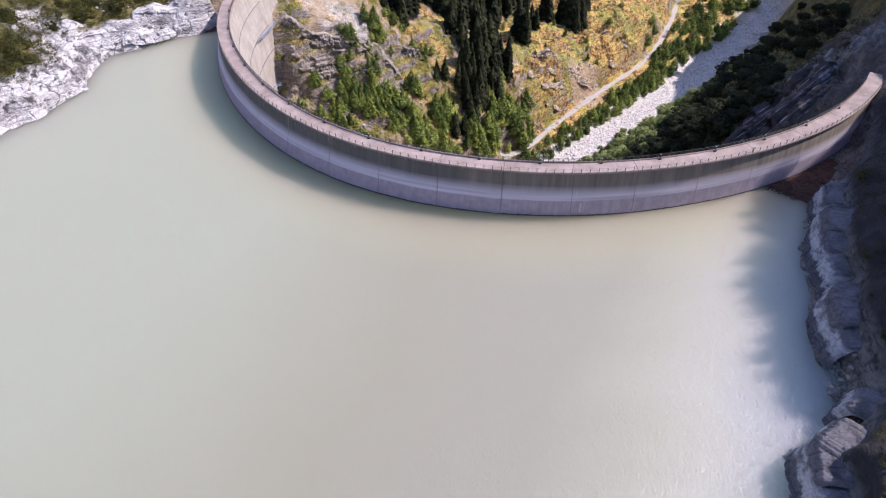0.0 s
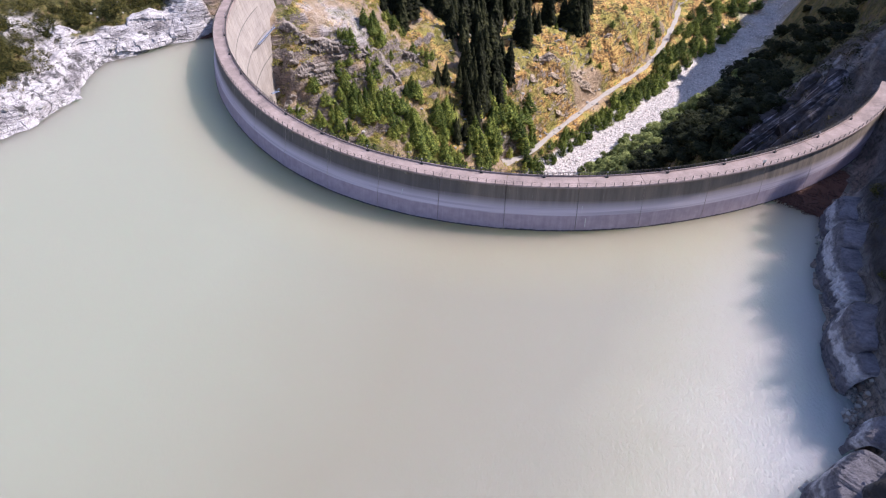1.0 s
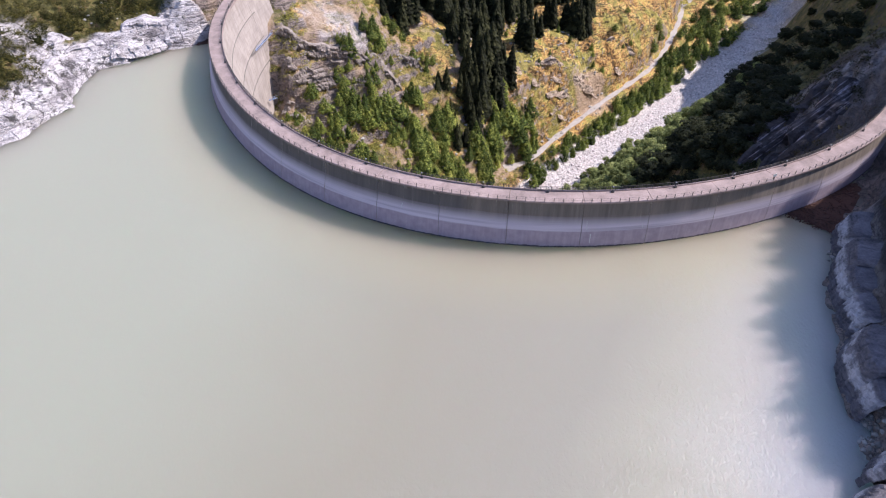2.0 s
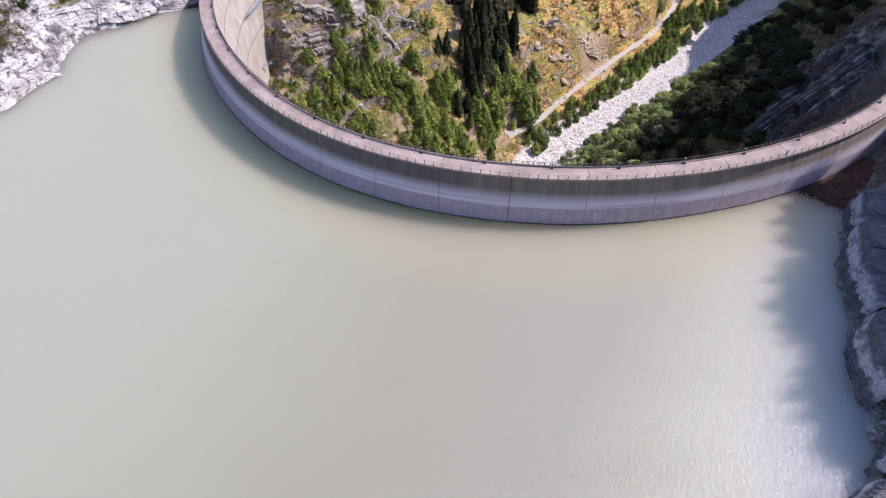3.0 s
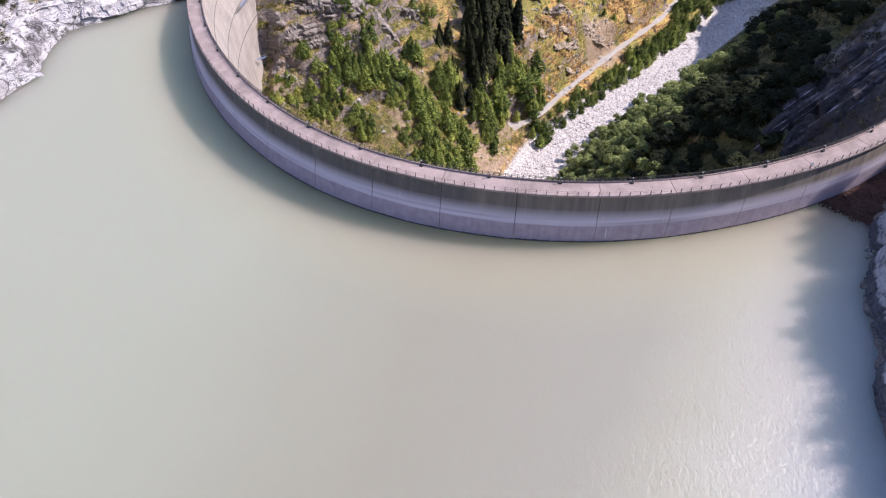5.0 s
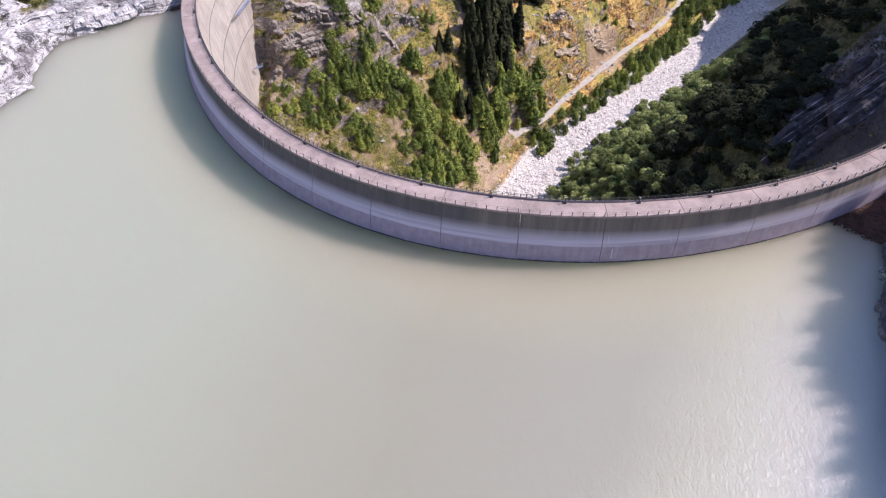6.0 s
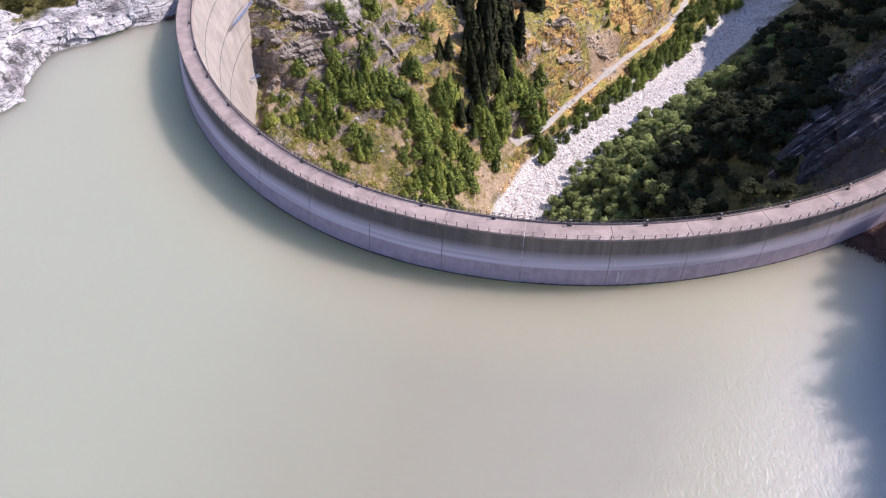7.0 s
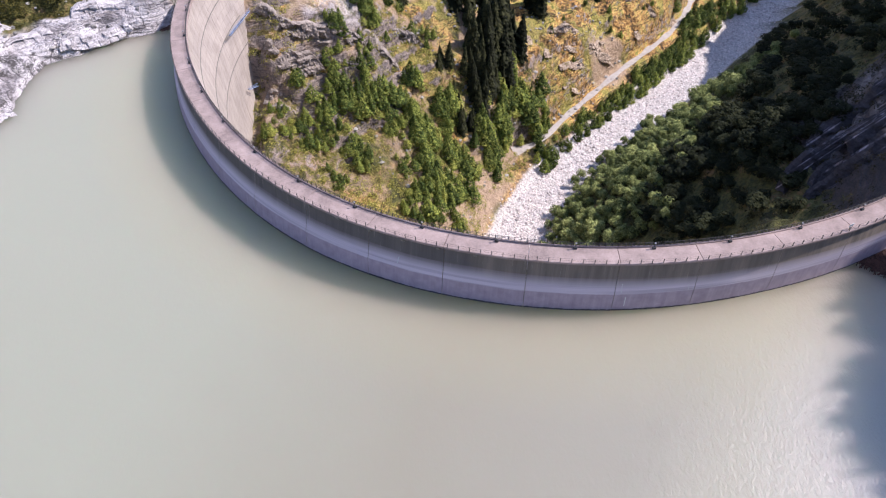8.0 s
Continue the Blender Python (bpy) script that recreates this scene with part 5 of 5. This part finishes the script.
# young trees, clump by clump
for x, y, spread, count, height in ((-35, 250, 4.0, 12, 8), (-28, 254, 4.0, 10, 8.5), (-43, 244, 3.5, 8, 6), (-51, 246, 1.5, 2, 7), (-39, 257, 2.5, 4, 5.5), (-29, 265, 2.5, 5, 5),
                                    (-28, 279, 3.5, 8, 7.5), (-38, 265, 2.2, 5, 7), (-13, 272, 2.5, 5, 8.5), (-17, 259, 3, 7, 7.5), (-12, 259, 3, 6, 7.5), (-21, 249, 3.5, 7, 6.5),
                                    (-11, 251, 3.5, 8, 8), (-5, 256, 3, 5, 8), (-34, 238, 4, 6, 6), (-30, 234, 3.5, 6, 6), (-44, 238, 5, 12, 5), (-56, 237, 3, 6, 4.5), (-58, 231, 3, 5, 5),
                                    (-48, 233, 4, 8, 5), (-16, 238, 3.5, 5, 6), (-6, 242, 3.5, 10, 8.5), (2, 254, 3.2, 7, 9), (9, 256, 3, 8, 9), (-9, 231, 3.2, 8, 8), (-1, 237, 3.5, 11, 9),
                                    (6, 243, 3, 6, 8), (-13, 222, 3, 4, 6.5), (-6, 224, 3, 6, 6.5), (4, 228, 3, 6, 6.5), (-37, 223, 3, 4, 5), (2, 272, 3, 7, 10), (0, 266, 2.5, 4, 9),
                                    (17, 270, 3.5, 9, 11), (23, 280, 3.5, 8, 11), (19, 266, 3, 6, 9), (27, 291, 3.5, 7, 10), (35, 297, 3.5, 7, 10), (44, 305, 3, 5, 9), (40, 296, 2.5, 5, 8),
                                    (46, 300, 2, 3, 6), (30, 301, 2.5, 3, 9), (-20, 298, 4, 5, 6), (-8, 290, 3, 3, 6)):
    young.group(x, y, spread * 1.1, round(count * 0.88), height * 1.0, 1.7, 1.15)
    birch.group(x, y, spread * 1.15, round(count * 0.98), height * 0.82, 1.6, 1.25)


def along_river(s, d):
    left = s
    for (ax, ay), (bx, by) in zip(RIVER[:-1], RIVER[1:]):
        length = math.hypot(bx - ax, by - ay)
        if left <= length:
            break
        left -= length
    ux, uy = (bx - ax) / length, (by - ay) / length
    return ax + ux * left - uy * d, ay + uy * left + ux * d


def strip(wood, s0, s1, d0, d1, count, low, high, gap, wide=1.0, keep_off_track=True):
    for _ in range(count):
        for _ in range(10):
            s, d = rng.uniform(s0, s1), rng.uniform(d0, d1)
            x, y = along_river(s, d)
            if wood.free(x, y, gap) and (not keep_off_track or from_track(x, y) > 3.6):
                wood.plant(x, y, rng.uniform(low, high), wide * rng.uniform(0.85, 1.2))
                break


strip(bank, 100, 185, 8.0, 15.5, 66, 5.4, 9.0, 1.8, 1.15)
strip(bank, 185, 240, 8.5, 17, 48, 6, 9.5, 1.9, 1.25)
strip(bank, 240, 340, 9.5, 34, 66, 7, 11, 2.4, 1.3)
strip(bank, 340, 450, 11, 42, 50, 8, 12, 2.6, 1.5)
strip(young, 120, 240, 30, 75, 26, 3.0, 6.5, 2.4, 1.2)
strip(alder, 38, 100, -8.5, -50, 140, 4.8, 7.8, 2.6, 1.05)
strip(alder, 100, 165, -6.8, -46, 120, 5.0, 8.0, 2.8, 1.1)
strip(alder, 165, 215, -17.0, -45, 40, 6.0, 9.0, 3.2, 1.15)
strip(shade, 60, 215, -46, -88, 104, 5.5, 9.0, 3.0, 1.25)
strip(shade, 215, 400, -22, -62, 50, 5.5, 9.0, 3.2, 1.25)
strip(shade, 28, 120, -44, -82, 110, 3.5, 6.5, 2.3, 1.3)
# unseen spruces added on the high ridge, so that their shadows reach the water
for i in range(26):
    q, x = 55 + 2.5 * i + rng.uniform(-0.8, 0.8), rng.uniform(194.5, 196.5)
    tall.plant(x, q + 0.231 * x, (10.0 if i % 2 else 6.0) * rng.uniform(0.8, 1.15), 1.25)
# wooded banks of the reservoir
for _ in range(50):
    x, y = rng.uniform(66, 135), rng.uniform(42, 150)
    if look_up("ur", x, y) > 11 and look_up("below", x, y) < 0.1 and shade.free(x, y, 3.0):
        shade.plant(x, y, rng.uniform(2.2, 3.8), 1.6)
for x, y, spread, count, height in ((-128, 195, 4, 7, 6), (-134, 205, 6, 8, 7), (-127, 183, 3.5, 6, 5.5), (-120, 224, 4, 6, 7), (-110, 232, 5, 7, 7), (-98, 240, 5, 5, 7), (-140, 190, 6, 7, 7), (-126, 214, 4, 4, 6), (-137, 178, 5, 7, 7), (-146, 172, 5, 6, 7), (-131, 190, 4, 6, 6), (-118, 230, 6, 7, 7), (-104, 237, 5, 6, 6)):
    for _ in range(count):
        px, py = x + rng.gauss(0, spread * 0.6), y + rng.gauss(0, spread * 0.6)
        if look_up("ul", px, py) > 11:
            shrub.plant(px, py, 0.72 * height * rng.uniform(0.6, 1.2), 1.35)


for _ in range(70):
    x, y = rng.uniform(56, 100), rng.uniform(44, 140)
    if 5.5 < look_up("ur", x, y) < 16 and look_up("below", x, y) < 0.1 and shrub.free(x, y, 1.6) and math.sin(y * 0.21) > -0.35:
        shrub.plant(x, y, rng.uniform(1.6, 3.4), 1.5)
for _ in range(60):
    x, y = rng.uniform(-150, -92), rng.uniform(165, 246)
    if 10.5 < look_up("ul", x, y) < 40 and math.hypot(x + 127, y - 212) > 8 and shrub.free(x, y, 2.0):
        shrub.plant(x, y, rng.uniform(2.2, 5.0), 1.4)


# ---- undergrowth, boulders and driftwood ----
def scatter_leaves(name, spots, material, label, category):
    verts, faces = [], []
    for x, y, size in spots:
        z = ground_z(x, y)
        for _ in range(34):
            a, d, h = rng.uniform(0, 6.28), size * math.sqrt(rng.random()), size * rng.uniform(0.05, 0.9)
            p = Vector((x + d * math.cos(a), y + d * math.sin(a), z + h * (1.1 - 0.6 * d / size)))
            t = Vector((rng.uniform(-0.8, 0.8), rng.uniform(-0.8, 0.8), 1)).normalized()
            u = t.orthogonal().normalized() * size * rng.uniform(0.09, 0.20)
            w = t.cross(u) * 0.8
            k = len(verts)
            verts += [p - u, p - w, p + u, p + w]
            faces.append((k, k + 1, k + 2, k + 3))
    me = soup(name, [tuple(v) for v in verts], faces, material)
    return tagged(new(name, me), label, category, kind="stuff")


spots = []
while len(spots) < 3600:
    x, y = rng.uniform(-66, 60), rng.uniform(212, 330)
    d, s = look_up("d", x, y), look_up("s", x, y)
    if look_up("below", x, y) > 0.9 and 15 < d < 95 and look_up("slab", x, y) < 0.2 and from_track(x, y) > 3:
        if d > 30 and s > 90 and rng.random() < 0.75:
            continue
        spots.append((x, y, rng.uniform(0.5, 1.6)))
for _ in range(1600):
    s, d = rng.uniform(105, 330), rng.uniform(27, 95)
    x, y = along_river(s, d)
    if from_track(x, y) > 3:
        spots.append((x, y, rng.uniform(0.25, 0.8)))
scatter_leaves("undergrowth", spots, BUSH, "low green bushes and grass tufts on the slope", "bushes")
spots = []
for _ in range(7500):
    x, y = rng.uniform(-160, -80), rng.uniform(140, 250)
    if look_up("below", x, y) < 0.1 and look_up("ul", x, y) > 9 + 4 * fbm(np.array([x * 0.045]), np.array([y * 0.045]), 0, 71, 4)[0]:
        spots.append((x, y, rng.uniform(0.5, 1.7)))
scatter_leaves("bank_bushes", spots, HEDGE, "dense green bushes above the pale shore", "bushes")
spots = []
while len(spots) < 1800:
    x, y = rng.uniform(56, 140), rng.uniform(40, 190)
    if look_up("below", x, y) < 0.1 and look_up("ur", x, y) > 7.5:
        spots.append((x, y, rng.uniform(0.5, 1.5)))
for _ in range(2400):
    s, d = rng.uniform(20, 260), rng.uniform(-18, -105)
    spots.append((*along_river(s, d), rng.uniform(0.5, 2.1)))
scatter_leaves("scrub", spots, SHADED_SCRUB, "low scrub on the shaded banks, their shade painted into its leaves", "bushes")


def rock_shapes(count, seed):
    rnd = random.Random(seed)
    shapes = []
    for _ in range(count):
        bm = bmesh.new()
        bmesh.ops.create_icosphere(bm, subdivisions=1, radius=1)
        stretch = Vector((rnd.uniform(0.7, 1.3), rnd.uniform(0.7, 1.3), rnd.uniform(0.5, 0.85)))
        for v in bm.verts:
            v.co = Vector([a * b for a, b in zip(v.co * rnd.uniform(0.75, 1.15), stretch)])
        shapes.append((np.array([v.co for v in bm.verts]), np.array([[v.index for v in f.verts] for f in bm.faces])))
        bm.free()
    return shapes


def rubble(name, spots, material, label, category="boulders"):
    shapes = rock_shapes(8, 5)
    verts, faces, base = [], [], 0
    xy = np.array([(s[0], s[1]) for s in spots])
    zs = look_up("z", xy[:, 0], xy[:, 1])
    for (x, y, size), z in zip(spots, zs):
        v, f = shapes[rng.randrange(8)]
        a = rng.uniform(0, 6.28)
        c, s = math.cos(a), math.sin(a)
        turned = np.stack([v[:, 0] * c - v[:, 1] * s, v[:, 0] * s + v[:, 1] * c, v[:, 2]], -1) * size
        verts.append(turned + (x, y, z + size * 0.2))
        faces.append(f + base)
        base += len(v)
    me = soup(name, np.concatenate(verts), np.concatenate(faces), material)
    return tagged(new(name, me), label, category, kind="stuff")


spots = []
for _ in range(14000):
    s = 40 + 430 * rng.random() ** 1.5
    d = rng.gauss(0, 7)
    if abs(d) < 14.5:
        spots.append((*along_river(s, d), 0.12 + 0.5 * rng.random() ** 6 + 0.18 * rng.random()))
rubble("river_boulders", spots, STONE, "pale rounded boulders filling the dry river bed")
spots = []
for _ in range(700):
    s, d = rng.uniform(40, 190), rng.uniform(14, 70)
    spots.append((*along_river(s, d), 0.25 + 0.8 * rng.random() ** 3))
for _ in range(260):
    x, y = rng.uniform(-125, -80), rng.uniform(165, 240)
    spots.append((x, y, 0.3 + 0.7 * rng.random() ** 2))
for cx, cy, many, far in ((68.8, 75.6, 150, 2.6), (57.5, 62.0, 110, 2.0), (72.5, 78.0, 60, 1.6), (84.8, 120.8, 50, 1.8)):
    for _ in range(many):
        spots.append((cx + rng.gauss(0, far * 0.6), cy + rng.gauss(0, far * 0.6), 0.18 + 0.5 * rng.random() ** 2))
spots = [p for p in spots if p[0] > -78 or look_up("ul", p[0], p[1]) > 0.5]
rubble("loose_rocks", spots, ROCKS, "loose angular grey rocks on the slopes and shore", "rocks")


def raft(name, corners, count, label):
    """Floating wood trapped in a corner by the dam."""
    bm = bmesh.new()
    poly = [Vector((*c, 0)) for c in corners]
    top = [bm.verts.new((p.x, p.y, 0.10)) for p in poly]
    low = [bm.verts.new((p.x, p.y, -0.3)) for p in poly]
    bm.faces.new(top)
    for i in range(len(poly)):
        bm.faces.new((low[i], low[(i + 1) % len(poly)], top[(i + 1) % len(poly)], top[i]))
    tri = [(poly[0], poly[i], poly[i + 1]) for i in range(1, len(poly) - 1)]
    for _ in range(count):
        a, b, c = rng.choice(tri)
        u, v = rng.random(), rng.random()
        if u + v > 1:
            u, v = 1 - u, 1 - v
        p = a + (b - a) * u + (c - a) * v
        ang, half = rng.uniform(0, 3.14), 0.3 + 1.6 * rng.random() ** 3
        w = Vector((math.cos(ang) * half, math.sin(ang) * half, rng.uniform(-0.05, 0.12)))
        bar(bm, p - w + Vector((0, 0, 0.14)), p + w + Vector((0, 0, 0.16)), rng.uniform(0.05, 0.14), 4, 0.04)
    bmesh.ops.recalc_face_normals(bm, faces=bm.faces)
    me = bpy.data.meshes.new(name)
    bm.to_mesh(me)
    bm.free()
    me.materials.append(DRIFT)
    return tagged(new(name, me), label, "driftwood", kind="stuff")


raft("driftwood", ((80.5, 136.9), (83.2, 134.6), (86.0, 131.5), (88.6, 128.6), (92.5, 131.5), (97.5, 137.5), (105.5, 147.5), (101, 147.5), (92, 142.3)), 700, "reddish brown driftwood raft trapped beside the dam")
raft("driftwood", ((-87.5, 231.8), (-84.0, 231.0), (-79.5, 232.5), (-77.5, 240), (-82, 243)), 220, "brown driftwood and mud beside the dam")
